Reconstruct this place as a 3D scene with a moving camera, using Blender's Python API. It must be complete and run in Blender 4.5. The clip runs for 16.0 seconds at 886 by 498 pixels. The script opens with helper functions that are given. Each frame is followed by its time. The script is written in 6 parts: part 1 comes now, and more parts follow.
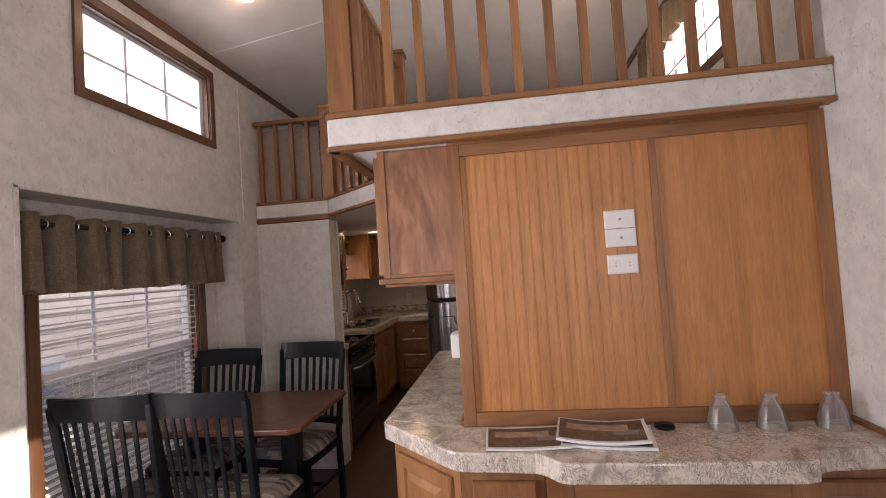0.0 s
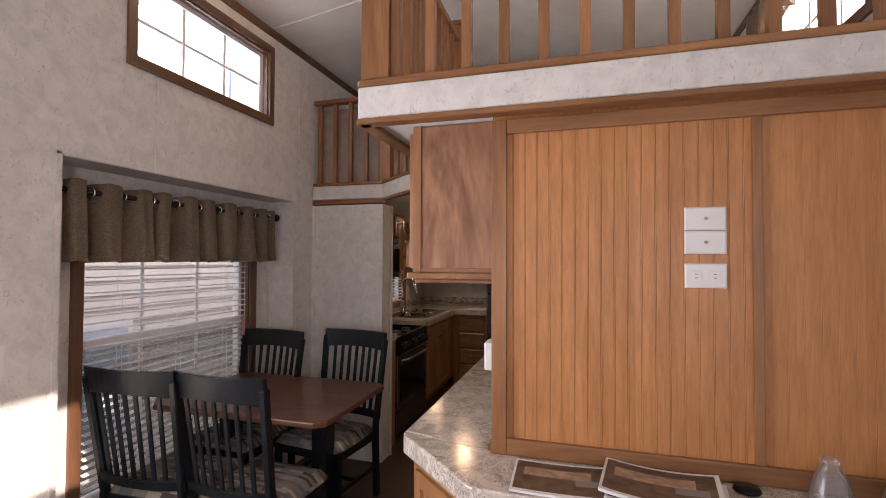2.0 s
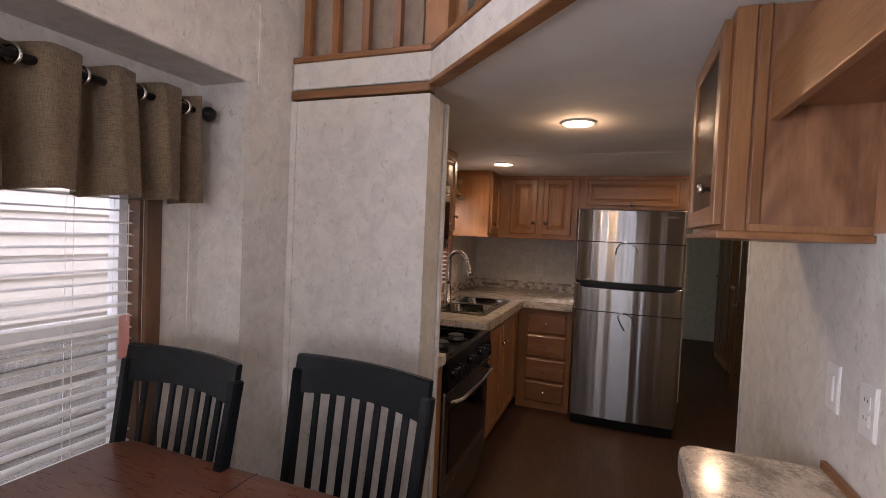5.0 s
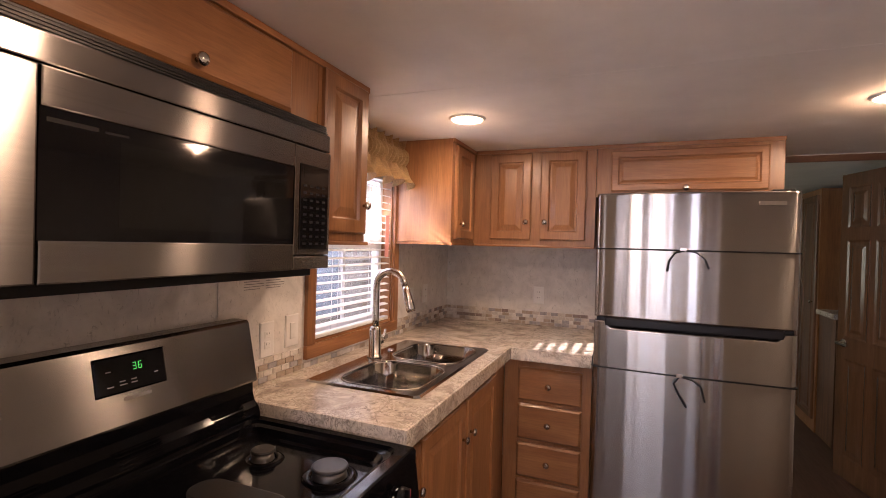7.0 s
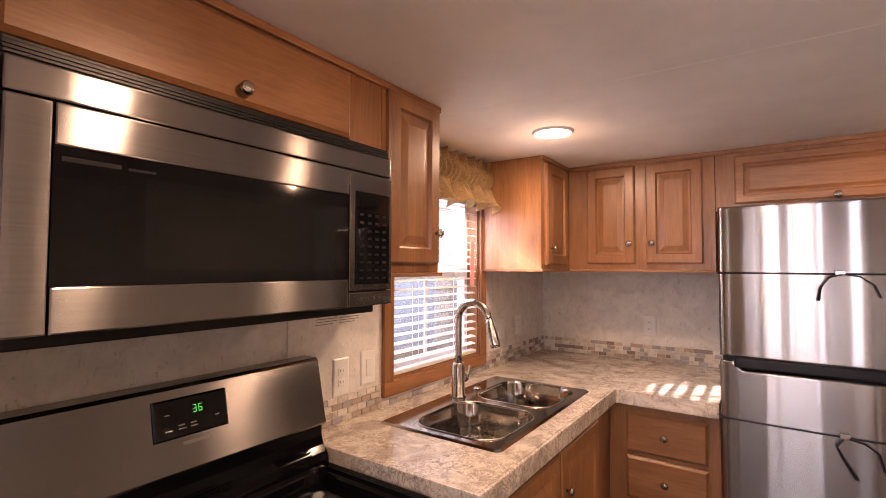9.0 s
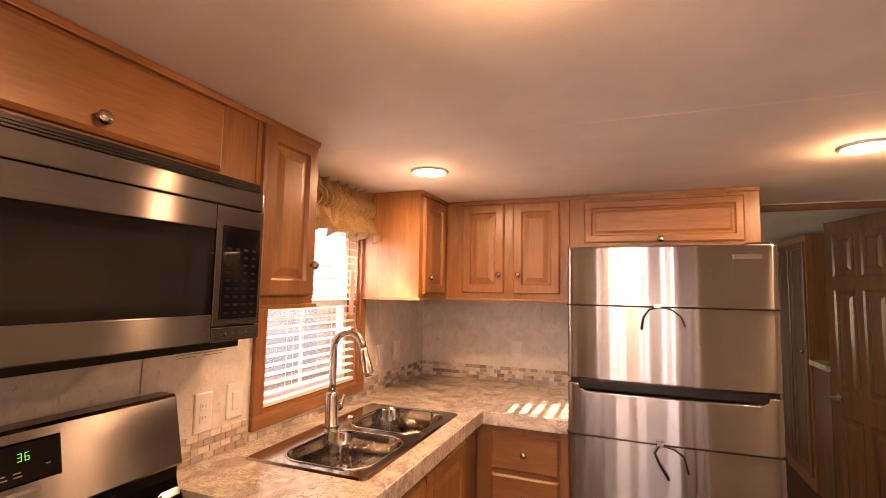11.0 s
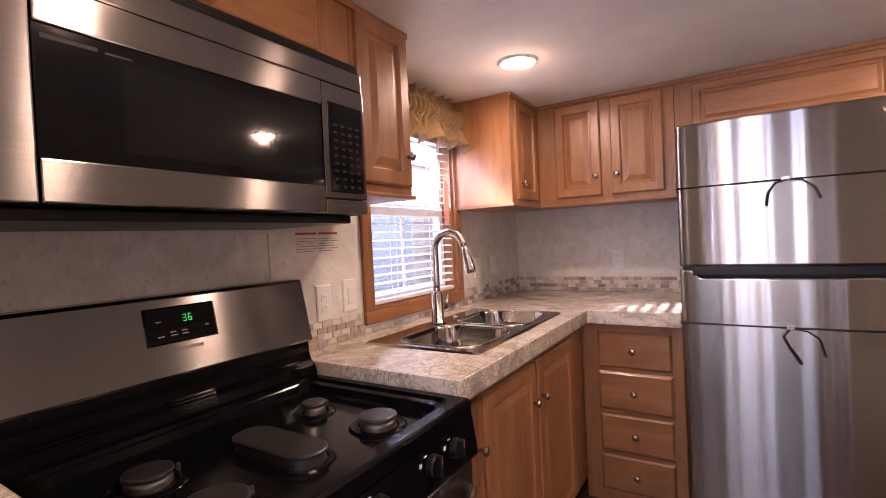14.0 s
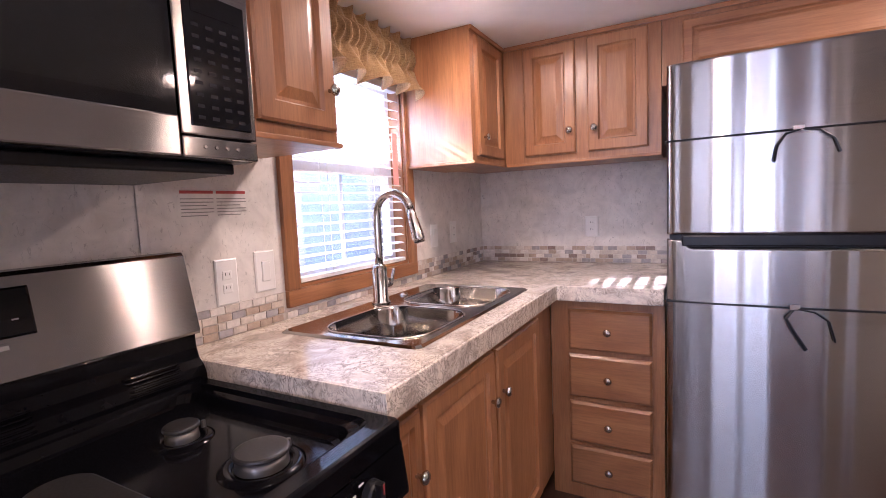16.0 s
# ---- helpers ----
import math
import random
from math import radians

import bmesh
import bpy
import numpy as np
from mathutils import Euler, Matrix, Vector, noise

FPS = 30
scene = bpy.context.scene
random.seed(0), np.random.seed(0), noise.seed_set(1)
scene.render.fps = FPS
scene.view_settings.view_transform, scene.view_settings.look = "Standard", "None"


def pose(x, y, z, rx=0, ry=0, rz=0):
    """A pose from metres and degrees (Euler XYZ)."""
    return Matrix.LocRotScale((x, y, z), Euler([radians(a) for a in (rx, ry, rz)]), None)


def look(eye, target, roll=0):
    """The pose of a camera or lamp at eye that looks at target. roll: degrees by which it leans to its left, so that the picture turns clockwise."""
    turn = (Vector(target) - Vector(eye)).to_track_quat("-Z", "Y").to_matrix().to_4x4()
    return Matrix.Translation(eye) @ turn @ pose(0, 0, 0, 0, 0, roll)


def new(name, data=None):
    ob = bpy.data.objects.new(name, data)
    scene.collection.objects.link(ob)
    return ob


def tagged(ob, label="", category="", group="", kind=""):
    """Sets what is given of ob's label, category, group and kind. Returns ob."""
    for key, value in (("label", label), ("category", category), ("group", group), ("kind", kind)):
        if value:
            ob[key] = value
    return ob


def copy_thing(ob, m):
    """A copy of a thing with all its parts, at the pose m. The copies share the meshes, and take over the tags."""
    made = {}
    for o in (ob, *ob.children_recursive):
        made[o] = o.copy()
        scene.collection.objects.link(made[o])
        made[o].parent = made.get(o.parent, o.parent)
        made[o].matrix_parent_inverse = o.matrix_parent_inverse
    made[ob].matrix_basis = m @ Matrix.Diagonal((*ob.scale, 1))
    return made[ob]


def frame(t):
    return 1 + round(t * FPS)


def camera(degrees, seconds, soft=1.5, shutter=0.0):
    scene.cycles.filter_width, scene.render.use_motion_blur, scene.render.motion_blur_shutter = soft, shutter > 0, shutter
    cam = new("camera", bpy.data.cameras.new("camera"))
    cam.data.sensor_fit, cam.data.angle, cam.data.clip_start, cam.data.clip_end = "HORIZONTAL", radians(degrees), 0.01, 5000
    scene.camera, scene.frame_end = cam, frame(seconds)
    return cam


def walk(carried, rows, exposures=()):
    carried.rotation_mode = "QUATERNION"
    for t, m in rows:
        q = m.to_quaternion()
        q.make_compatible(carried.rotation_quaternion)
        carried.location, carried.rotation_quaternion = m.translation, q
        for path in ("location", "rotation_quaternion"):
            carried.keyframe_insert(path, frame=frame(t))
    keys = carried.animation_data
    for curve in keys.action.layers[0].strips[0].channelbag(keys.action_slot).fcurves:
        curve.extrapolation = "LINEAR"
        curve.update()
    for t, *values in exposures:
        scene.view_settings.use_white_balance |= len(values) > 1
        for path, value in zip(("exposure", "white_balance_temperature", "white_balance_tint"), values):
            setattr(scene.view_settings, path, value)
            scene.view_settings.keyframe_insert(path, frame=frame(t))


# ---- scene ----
cam = camera(86.5, 16.0, soft=0.85)
METRES, EYE, TILT, LEAN, TURN = 5.2, 1.52, 0.0, 0.0, 7.6
ROWS = [
    (0.0, 0.0, 0.0, 0.0, 0.14, 2.15, 3.76),
    (0.5, -0.0083, -0.0047, 0.0111, 0.89, 2.71, 3.98),
    (1.0, -0.0106, 0.0012, 0.013, -0.68, 2.54, 2.2),
    (1.5, 0.0121, 0.0225, 0.0062, 0.56, 2.51, 1.33),
    (2.0, 0.0227, 0.0518, 0.002, 8.95, 1.31, -0.2),
    (2.5, 0.0068, 0.1019, -0.0002, 16.68, 1.35, -1.98),
    (3.0, -0.0127, 0.1684, -0.002, 21.79, -4.82, -5.01),
    (3.5, -0.0261, 0.2339, -0.0091, 30.47, -5.91, -2.75),
    (4.0, -0.0557, 0.2846, -0.0156, 27.97, -5.04, -2.04),
    (4.5, -0.0821, 0.335, -0.0121, 17.98, -2.77, -2.39),
    (5.0, -0.0849, 0.3974, -0.0132, 12.9, -1.97, -2.54),
    (7.5, -0.0714, 0.7456, -0.0164, 15.76, 0.15, -0.55),
    (8.0, -0.0647, 0.7613, -0.0163, 21.64, 0.85, 0.03),
    (8.5, -0.0704, 0.7452, -0.0148, 27.51, 1.93, 0.17),
    (11.0, -0.0535, 0.7266, -0.0048, 13.81, 4.81, -1.03),
    (11.5, -0.0531, 0.7294, -0.0064, 9.57, 3.43, 0.63),
    (12.0, -0.0574, 0.7305, -0.0173, 12.56, 2.21, 0.88),
    (12.5, -0.0616, 0.7299, -0.0286, 14.16, 1.79, 1.05),
    (13.0, -0.0627, 0.7268, -0.041, 16.39, 1.27, 1.29),
    (13.5, -0.0619, 0.7255, -0.0457, 20.19, 0.3, 1.88),
    (14.0, -0.0632, 0.7266, -0.047, 24.25, -1.03, 2.7),
    (14.5, -0.0677, 0.7309, -0.049, 27.4, -2.87, 3.45),
    (15.0, -0.0778, 0.7362, -0.045, 28.26, -4.89, 3.73),
    (15.5, -0.0838, 0.7538, -0.0512, 26.82, -6.34, 3.35),
    (16.0, -0.0739, 0.7952, -0.0511, 20.69, -5.1, 2.49),
]
walk(cam, [(t, pose(0, 0, EYE, TILT, LEAN, TURN) @ pose(METRES * x, METRES * y, METRES * z, 90 + pitch, roll, yaw)) for t, x, y, z, yaw, pitch, roll in ROWS],
     [(0.0, 0.6, 6900, 27), (2.5, 0.62, 6700, 26), (3.0, 0.5, 6500, 24), (3.5, 0.7, 6200, 21), (4.5, 0.95, 6200, 24), (5.0, 1.35, 6500, 25), (7.5, 2.74, 6500, 34),
      (8.5, 2.84, 6500, 35), (11.0, 3.1, 9200, 46), (12.5, 3.05, 7700, 45), (13.5, 2.9, 6400, 39), (14.5, 2.88, 5550, 35), (16.0, 3.25, 5200, 34)])

# ---- world, sun, large lights ----
world = bpy.data.worlds.new("world")
scene.world = world
world.use_nodes = True
wn = world.node_tree.nodes
sky = wn.new("ShaderNodeTexSky")
sky.sky_type, sky.sun_disc = "NISHITA", False
SUN_WAY = Vector((-1.0, 0.5, -0.64)).normalized()
sky.sun_elevation = math.asin(-SUN_WAY.z)
sky.sun_rotation = math.atan2(-SUN_WAY.x, -SUN_WAY.y)
world.node_tree.links.new(sky.outputs[0], wn["Background"].inputs[0])
wn["Background"].inputs[1].default_value = 0.15
sky.dust_density, sky.air_density = 4.0, 1.3


def lamp(name, kind, energy, colour, m, shape="DISK", size=0.13, size_y=0.13, angle=0.01, spot=0.1):
    data = bpy.data.lights.new(name, kind)
    data.energy, data.color = energy, colour
    if kind == "AREA":
        data.shape, data.size, data.size_y = shape, size, size_y
    elif kind == "SUN":
        data.angle = angle
    elif kind == "POINT":
        data.shadow_soft_size = size
    else:
        data.spot_size, data.spot_blend, data.shadow_soft_size = spot, 0.1, 0.03
    ob = new(name, data)
    ob.matrix_world = m
    return ob


lamp("sun", "SUN", 5.0, (1.0, 0.93, 0.82), look((0, 0, 0), SUN_WAY), angle=radians(0.5))
# daylight in the living room's end windows, behind the walk
for x, wide, power in ((-1.32, 0.20, 2.3), (-0.62, 0.30, 3.5), (0.34, 0.16, 1.9)):
    lamp("window_light", "AREA", power, (0.66, 0.83, 1.0), look((x, -2.60, 1.5), (x, 3, 1.3)), shape="RECTANGLE", size=wide, size_y=1.5)
# side windows of the living room, behind the walk; the right-hand one is assumed
lamp("window_light", "AREA", 30, (0.84, 0.92, 1.0), look((-2.1, 0.76, 1.25), (0, 0.76, 1.1)), shape="RECTANGLE", size=0.85, size_y=1.0)
# added lamp in an unseen right-hand opening, to fill the living room
lamp("window_light", "AREA", 25, (0.84, 0.92, 1.0), look((1.2, -1.55, 1.4), (0, -1.4, 1.2)), shape="RECTANGLE", size=1.1, size_y=1.1)
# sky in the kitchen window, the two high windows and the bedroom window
lamp("window_light", "AREA", 0.5, (0.58, 0.78, 1.0), look((-2.25, 5.44, 1.61), (0, 5.44, 1.3)), shape="RECTANGLE", size=0.44, size_y=0.36)
lamp("window_light", "AREA", 4.5, (0.92, 0.96, 1.0), look((-2.32, 2.52, 2.73), (0, 2.52, 2.6)), shape="RECTANGLE", size=1.0, size_y=0.45)
lamp("window_light", "AREA", 4.5, (0.85, 0.93, 1.0), look((1.26, 2.91, 2.73), (0, 2.91, 2.6)), shape="RECTANGLE", size=0.98, size_y=0.45)
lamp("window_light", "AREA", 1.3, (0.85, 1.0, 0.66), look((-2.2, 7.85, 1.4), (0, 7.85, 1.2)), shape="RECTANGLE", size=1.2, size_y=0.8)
# added spot standing in for the low sun thrown back by the neighbour's window glass
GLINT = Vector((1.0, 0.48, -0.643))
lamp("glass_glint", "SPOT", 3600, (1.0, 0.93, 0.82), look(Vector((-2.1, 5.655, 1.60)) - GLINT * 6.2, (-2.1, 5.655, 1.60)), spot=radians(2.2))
# area lamp added over the gap between the two trailers, boosting the sky
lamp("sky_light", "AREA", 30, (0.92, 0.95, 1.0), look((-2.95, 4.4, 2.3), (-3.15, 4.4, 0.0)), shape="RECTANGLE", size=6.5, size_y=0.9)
WARM = (1.0, 0.66, 0.36)
DOWNLIGHTS = [(-1.57, 5.55, 2.0, 0.30, 0.26), (-0.02, 5.67, 2.0, 0.40, 0.68), (-0.92, 4.31, 2.0, 0.36, 0.95)]
HIGH_LIGHTS = [(-1.45, 2.57), (0.55, 3.0)]


def ceiling_height(x):
    return 3.36 - 0.148 * abs(x + 0.435)


for x, y, z, down, glow_up in DOWNLIGHTS:
    lamp("downlight", "AREA", down, WARM, look((x, y, z - 0.022), (x, y, 0)), size=0.12)
    lamp("downlight_rim", "POINT", glow_up, WARM, look((x, y, z - 0.032), (x, y, 0)), size=0.02)
for x, y in HIGH_LIGHTS:
    lamp("downlight", "POINT", 0.9, WARM, look((x, y, ceiling_height(x) - 0.02), (x, y, 0)), size=0.05)

# ---- materials ----
def nodes_of(name):
    m = bpy.data.materials.new(name)
    m.use_nodes = True
    return m, m.node_tree.nodes, m.node_tree.links, m.node_tree.nodes["Principled BSDF"]


def coords(n, l, stretch, spread=True):
    tc, mp = n.new("ShaderNodeTexCoord"), n.new("ShaderNodeMapping")
    l.new(tc.outputs["Object"], mp.inputs[0])
    mp.inputs["Scale"].default_value = stretch
    if spread:
        info, mul = n.new("ShaderNodeObjectInfo"), n.new("ShaderNodeMath")
        mul.operation = "MULTIPLY"
        mul.inputs[1].default_value = 37.0
        l.new(info.outputs["Random"], mul.inputs[0])
        l.new(mul.outputs[0], mp.inputs["Location"])
    return mp.outputs[0]


def noise_tex(n, l, vec, scale, detail=4.0, rough=0.6, warp=0.0):
    t = n.new("ShaderNodeTexNoise")
    t.inputs["Scale"].default_value, t.inputs["Detail"].default_value = scale, detail
    t.inputs["Roughness"].default_value, t.inputs["Distortion"].default_value = rough, warp
    l.new(vec, t.inputs["Vector"])
    return t.outputs["Fac"]


def ramp(n, l, fac, *stops):
    r = n.new("ShaderNodeValToRGB")
    els = r.color_ramp.elements
    while len(els) < len(stops):
        els.new(0.5)
    for el, (p, c) in zip(els, stops):
        el.position, el.color = p, (*c, 1) if len(c) == 3 else c
    l.new(fac, r.inputs[0])
    return r.outputs[0]


def grey(v):
    return (v, v, v)


def blend(n, l, fac, a, b, how="MIX"):
    x = n.new("ShaderNodeMix")
    x.data_type, x.blend_type = "RGBA", how
    for sock, v in ((x.inputs[0], fac), (x.inputs[6], a), (x.inputs[7], b)):
        if isinstance(v, (int, float)):
            sock.default_value = v
        elif isinstance(v, tuple):
            sock.default_value = (*v, 1)
        else:
            l.new(v, sock)
    return x.outputs[2]


def bump(n, l, bsdf, height, strength, dist=0.001):
    b = n.new("ShaderNodeBump")
    b.inputs["Strength"].default_value, b.inputs["Distance"].default_value = strength, dist
    l.new(height, b.inputs["Height"])
    l.new(b.outputs[0], bsdf.inputs["Normal"])


def plain(name, colour, rough=0.5, metal=0.0, vary=0.12, scale=9.0, fine=0.15, coat=0.0):
    m, n, l, p = nodes_of(name)
    vec = coords(n, l, (1, 1, 1))
    big = noise_tex(n, l, vec, scale)
    dark = tuple(c * (1 - vary) for c in colour)
    light = tuple(min(1, c * (1 + vary)) for c in colour)
    l.new(ramp(n, l, big, (0.3, dark), (0.7, light)), p.inputs["Base Color"])
    small = noise_tex(n, l, vec, scale * 30, 3)
    l.new(ramp(n, l, small, (0.3, grey(max(0, rough - 0.06))), (0.7, grey(min(1, rough + 0.06)))), p.inputs["Roughness"])
    p.inputs["Metallic"].default_value, p.inputs["Coat Weight"].default_value = metal, coat
    if fine:
        bump(n, l, p, small, fine, 0.0006)
    return m


def wood(name, dark, light, axis="z", rough=0.38, figure=1.0, coat=0.15, spread=0.12, warp=1.2):
    """Stained wood with its grain along one axis; figure: how wide the waves of the grain are."""
    m, n, l, p = nodes_of(name)
    long, wide = 1.1, 11.0 / figure
    stretch = {"x": (long, wide, wide), "y": (wide, long, wide), "z": (wide, wide, long)}[axis]
    vec = coords(n, l, stretch)
    wave = noise_tex(n, l, vec, 1.0, 3, 0.55, warp)
    fine = coords(n, l, tuple(s * (7 if s > 2 else 3) for s in stretch))
    pores = noise_tex(n, l, fine, 3.0, 5, 0.7)
    base = ramp(n, l, wave, (0.3, dark), (0.5, tuple((a + b) / 2 for a, b in zip(dark, light))), (0.68, light))
    col = blend(n, l, 0.42, base, ramp(n, l, pores, (0.3, grey(0.35)), (0.62, grey(1.0))), "MULTIPLY")
    info = n.new("ShaderNodeObjectInfo")
    col = blend(n, l, 1.0, col, ramp(n, l, info.outputs["Random"], (0.0, grey(1 - spread)), (1.0, grey(1 + spread * 0.8))), "MULTIPLY")
    l.new(col, p.inputs["Base Color"])
    l.new(ramp(n, l, pores, (0.2, grey(rough + 0.1)), (0.8, grey(rough - 0.06))), p.inputs["Roughness"])
    p.inputs["Coat Weight"].default_value, p.inputs["Coat Roughness"].default_value = coat, 0.25
    bump(n, l, p, pores, 0.12, 0.0008)
    return m


def wallboard(name, base):
    """Vinyl-faced wallboard: blotched off-white with small grey and tan flecks."""
    m, n, l, p = nodes_of(name)
    vec = coords(n, l, (1, 1, 1), False)
    blot = noise_tex(n, l, vec, 14, 5, 0.65, 0.6)
    fleck = noise_tex(n, l, coords(n, l, (1, 1, 0.6), False), 52, 5, 0.72, 1.5)
    col = ramp(n, l, blot, (0.35, tuple(c * 0.86 for c in base)), (0.55, base), (0.72, tuple(min(1, c * 1.09) for c in base)))
    col = blend(n, l, ramp(n, l, fleck, (0.575, grey(0.0)), (0.665, grey(0.75))), col, tuple(c * 0.55 for c in base))
    l.new(col, p.inputs["Base Color"])
    p.inputs["Roughness"].default_value = 0.62
    bump(n, l, p, fleck, 0.25, 0.001)
    return m


def laminate(name):
    """Counter laminate like beige granite, with tan clouds and broken clusters of dark veins."""
    m, n, l, p = nodes_of(name)
    vec = coords(n, l, (1, 1, 1), False)
    cloud = noise_tex(n, l, vec, 6.5, 7, 0.68, 1.4)
    vein = noise_tex(n, l, coords(n, l, (1.5, 1, 1), False), 17, 8, 0.74, 2.6)
    patch = noise_tex(n, l, vec, 7.5, 4, 0.6, 0.8)
    speck = noise_tex(n, l, vec, 95, 4, 0.7, 0.5)
    grain = noise_tex(n, l, vec, 210, 3, 0.6)
    col = ramp(n, l, cloud, (0.34, (0.36, 0.305, 0.25)), (0.44, (0.52, 0.45, 0.375)), (0.54, (0.72, 0.64, 0.54)), (0.68, (0.60, 0.52, 0.43)))
    lines = ramp(n, l, vein, (0.47, grey(0.0)), (0.492, grey(1.0)), (0.508, grey(1.0)), (0.53, grey(0.0)))
    lines = blend(n, l, 1.0, lines, ramp(n, l, patch, (0.38, grey(0.0)), (0.52, grey(1.0))), "MULTIPLY")
    col = blend(n, l, lines, col, (0.20, 0.165, 0.14))
    dots = blend(n, l, 1.0, ramp(n, l, speck, (0.57, grey(0.0)), (0.65, grey(0.9))), ramp(n, l, patch, (0.40, grey(0.15)), (0.60, grey(1.0))), "MULTIPLY")
    col = blend(n, l, dots, col, (0.24, 0.20, 0.17))
    col = blend(n, l, 0.2, col, ramp(n, l, grain, (0.35, grey(0.65)), (0.62, grey(1.15))), "MULTIPLY")
    l.new(col, p.inputs["Base Color"])
    l.new(ramp(n, l, grain, (0.3, grey(0.11)), (0.7, grey(0.19))), p.inputs["Roughness"])
    bump(n, l, p, grain, 0.04, 0.0005)
    return m


def steel(name, along="x", rough=0.21, tint=(0.37, 0.355, 0.34)):
    """Brushed stainless steel; the brush marks run along one axis."""
    m, n, l, p = nodes_of(name)
    stretch = {"x": (2, 300, 300), "y": (300, 2, 300), "z": (300, 300, 2)}[along]
    line = noise_tex(n, l, coords(n, l, stretch, False), 1.0, 4, 0.6)
    smear = noise_tex(n, l, coords(n, l, (1, 1, 1), False), 4.0, 3)
    l.new(blend(n, l, 0.25, tint, ramp(n, l, line, (0.3, grey(0.6)), (0.7, grey(1.1))), "MULTIPLY"), p.inputs["Base Color"])
    l.new(ramp(n, l, smear, (0.2, grey(rough - 0.01)), (0.8, grey(rough + 0.02))), p.inputs["Roughness"])
    p.inputs["Metallic"].default_value, p.inputs["Anisotropic"].default_value = 1.0, 1.0
    tan = n.new("ShaderNodeTangent")
    tan.direction_type, tan.axis = "RADIAL", "Z"
    l.new(tan.outputs[0], p.inputs["Tangent"])
    p.inputs["Anisotropic Rotation"].default_value = 0.25
    bump(n, l, p, line, 0.05, 0.0003)
    return m


def cloth(name, dark, light, count=420.0):
    m, n, l, p = nodes_of(name)
    vec = coords(n, l, (1, 1, 1))
    across = noise_tex(n, l, coords(n, l, (45, 45, 620)), 1.0, 3)
    along = noise_tex(n, l, coords(n, l, (620, 620, 45)), 1.0, 3)
    thread = blend(n, l, 0.5, across, along)
    big = noise_tex(n, l, vec, 8)
    col = blend(n, l, 0.35, ramp(n, l, thread, (0.38, dark), (0.62, light)), ramp(n, l, big, (0.3, grey(0.6)), (0.7, grey(1.2))), "MULTIPLY")
    l.new(col, p.inputs["Base Color"])
    p.inputs["Roughness"].default_value, p.inputs["Sheen Weight"].default_value = 0.85, 0.2
    bump(n, l, p, thread, 0.25, 0.0012)
    return m


def patchwork(name):
    """Seat cloth with short woven bars of grey, cream, brown and slate."""
    m, n, l, p = nodes_of(name)
    vec = coords(n, l, (1, 1, 1))
    b = n.new("ShaderNodeTexBrick")
    b.inputs["Scale"].default_value = 14.0
    b.inputs["Color1"].default_value, b.inputs["Color2"].default_value, b.inputs["Mortar"].default_value = (0, 0, 0, 1), (1, 1, 1, 1), (0.3, 0.3, 0.3, 1)
    b.inputs["Mortar Size"].default_value, b.inputs["Bias"].default_value = 0.004, 0.0
    b.inputs["Brick Width"].default_value, b.inputs["Row Height"].default_value = 1.1, 0.28
    l.new(vec, b.inputs["Vector"])
    col = ramp(n, l, b.outputs["Color"], (0.0, (0.035, 0.03, 0.03)), (0.25, (0.11, 0.08, 0.06)), (0.5, (0.24, 0.20, 0.16)), (0.75, (0.09, 0.10, 0.11)), (1.0, (0.36, 0.31, 0.25)))
    thread = noise_tex(n, l, vec, 380, 3)
    l.new(blend(n, l, 0.5, col, ramp(n, l, thread, (0.35, grey(0.5)), (0.65, grey(1.2))), "MULTIPLY"), p.inputs["Base Color"])
    p.inputs["Roughness"].default_value = 0.8
    bump(n, l, p, thread, 0.4, 0.001)
    return m


def glass(name, rough=0.0, tint=(1, 1, 1), ior=1.45):
    m, n, l, p = nodes_of(name)
    p.inputs["Base Color"].default_value = (*tint, 1)
    p.inputs["Transmission Weight"].default_value, p.inputs["Roughness"].default_value, p.inputs["IOR"].default_value = 1.0, rough, ior
    return m


def thin_glass(name):
    """Thin clear glass: seen through, with gloss that gathers on its curves."""
    m, n, l, p = nodes_of(name)
    n.remove(p)
    clear, shine, lay, mix = n.new("ShaderNodeBsdfTransparent"), n.new("ShaderNodeBsdfGlossy"), n.new("ShaderNodeLayerWeight"), n.new("ShaderNodeMixShader")
    clear.inputs["Color"].default_value = (0.93, 0.93, 0.92, 1)
    shine.inputs["Roughness"].default_value = 0.32
    lay.inputs["Blend"].default_value = 0.22
    l.new(lay.outputs["Facing"], mix.inputs[0])
    haze, body = n.new("ShaderNodeBsdfDiffuse"), n.new("ShaderNodeMixShader")
    haze.inputs["Color"].default_value = (0.8, 0.8, 0.78, 1)
    body.inputs[0].default_value = 0.07
    l.new(clear.outputs[0], body.inputs[1])
    l.new(haze.outputs[0], body.inputs[2])
    l.new(body.outputs[0], mix.inputs[1])
    l.new(shine.outputs[0], mix.inputs[2])
    l.new(mix.outputs[0], n["Material Output"].inputs[0])
    return m


def fluted(name):
    m, n, l, p = nodes_of(name)
    p.inputs["Base Color"].default_value = (0.75, 0.78, 0.74, 1)
    p.inputs["Transmission Weight"].default_value, p.inputs["Roughness"].default_value = 1.0, 0.12
    w = n.new("ShaderNodeTexWave")
    w.bands_direction = "Y"
    w.inputs["Scale"].default_value = 26.0
    l.new(coords(n, l, (1, 1, 1), False), w.inputs["Vector"])
    bump(n, l, p, w.outputs["Fac"], 0.8, 0.002)
    return m


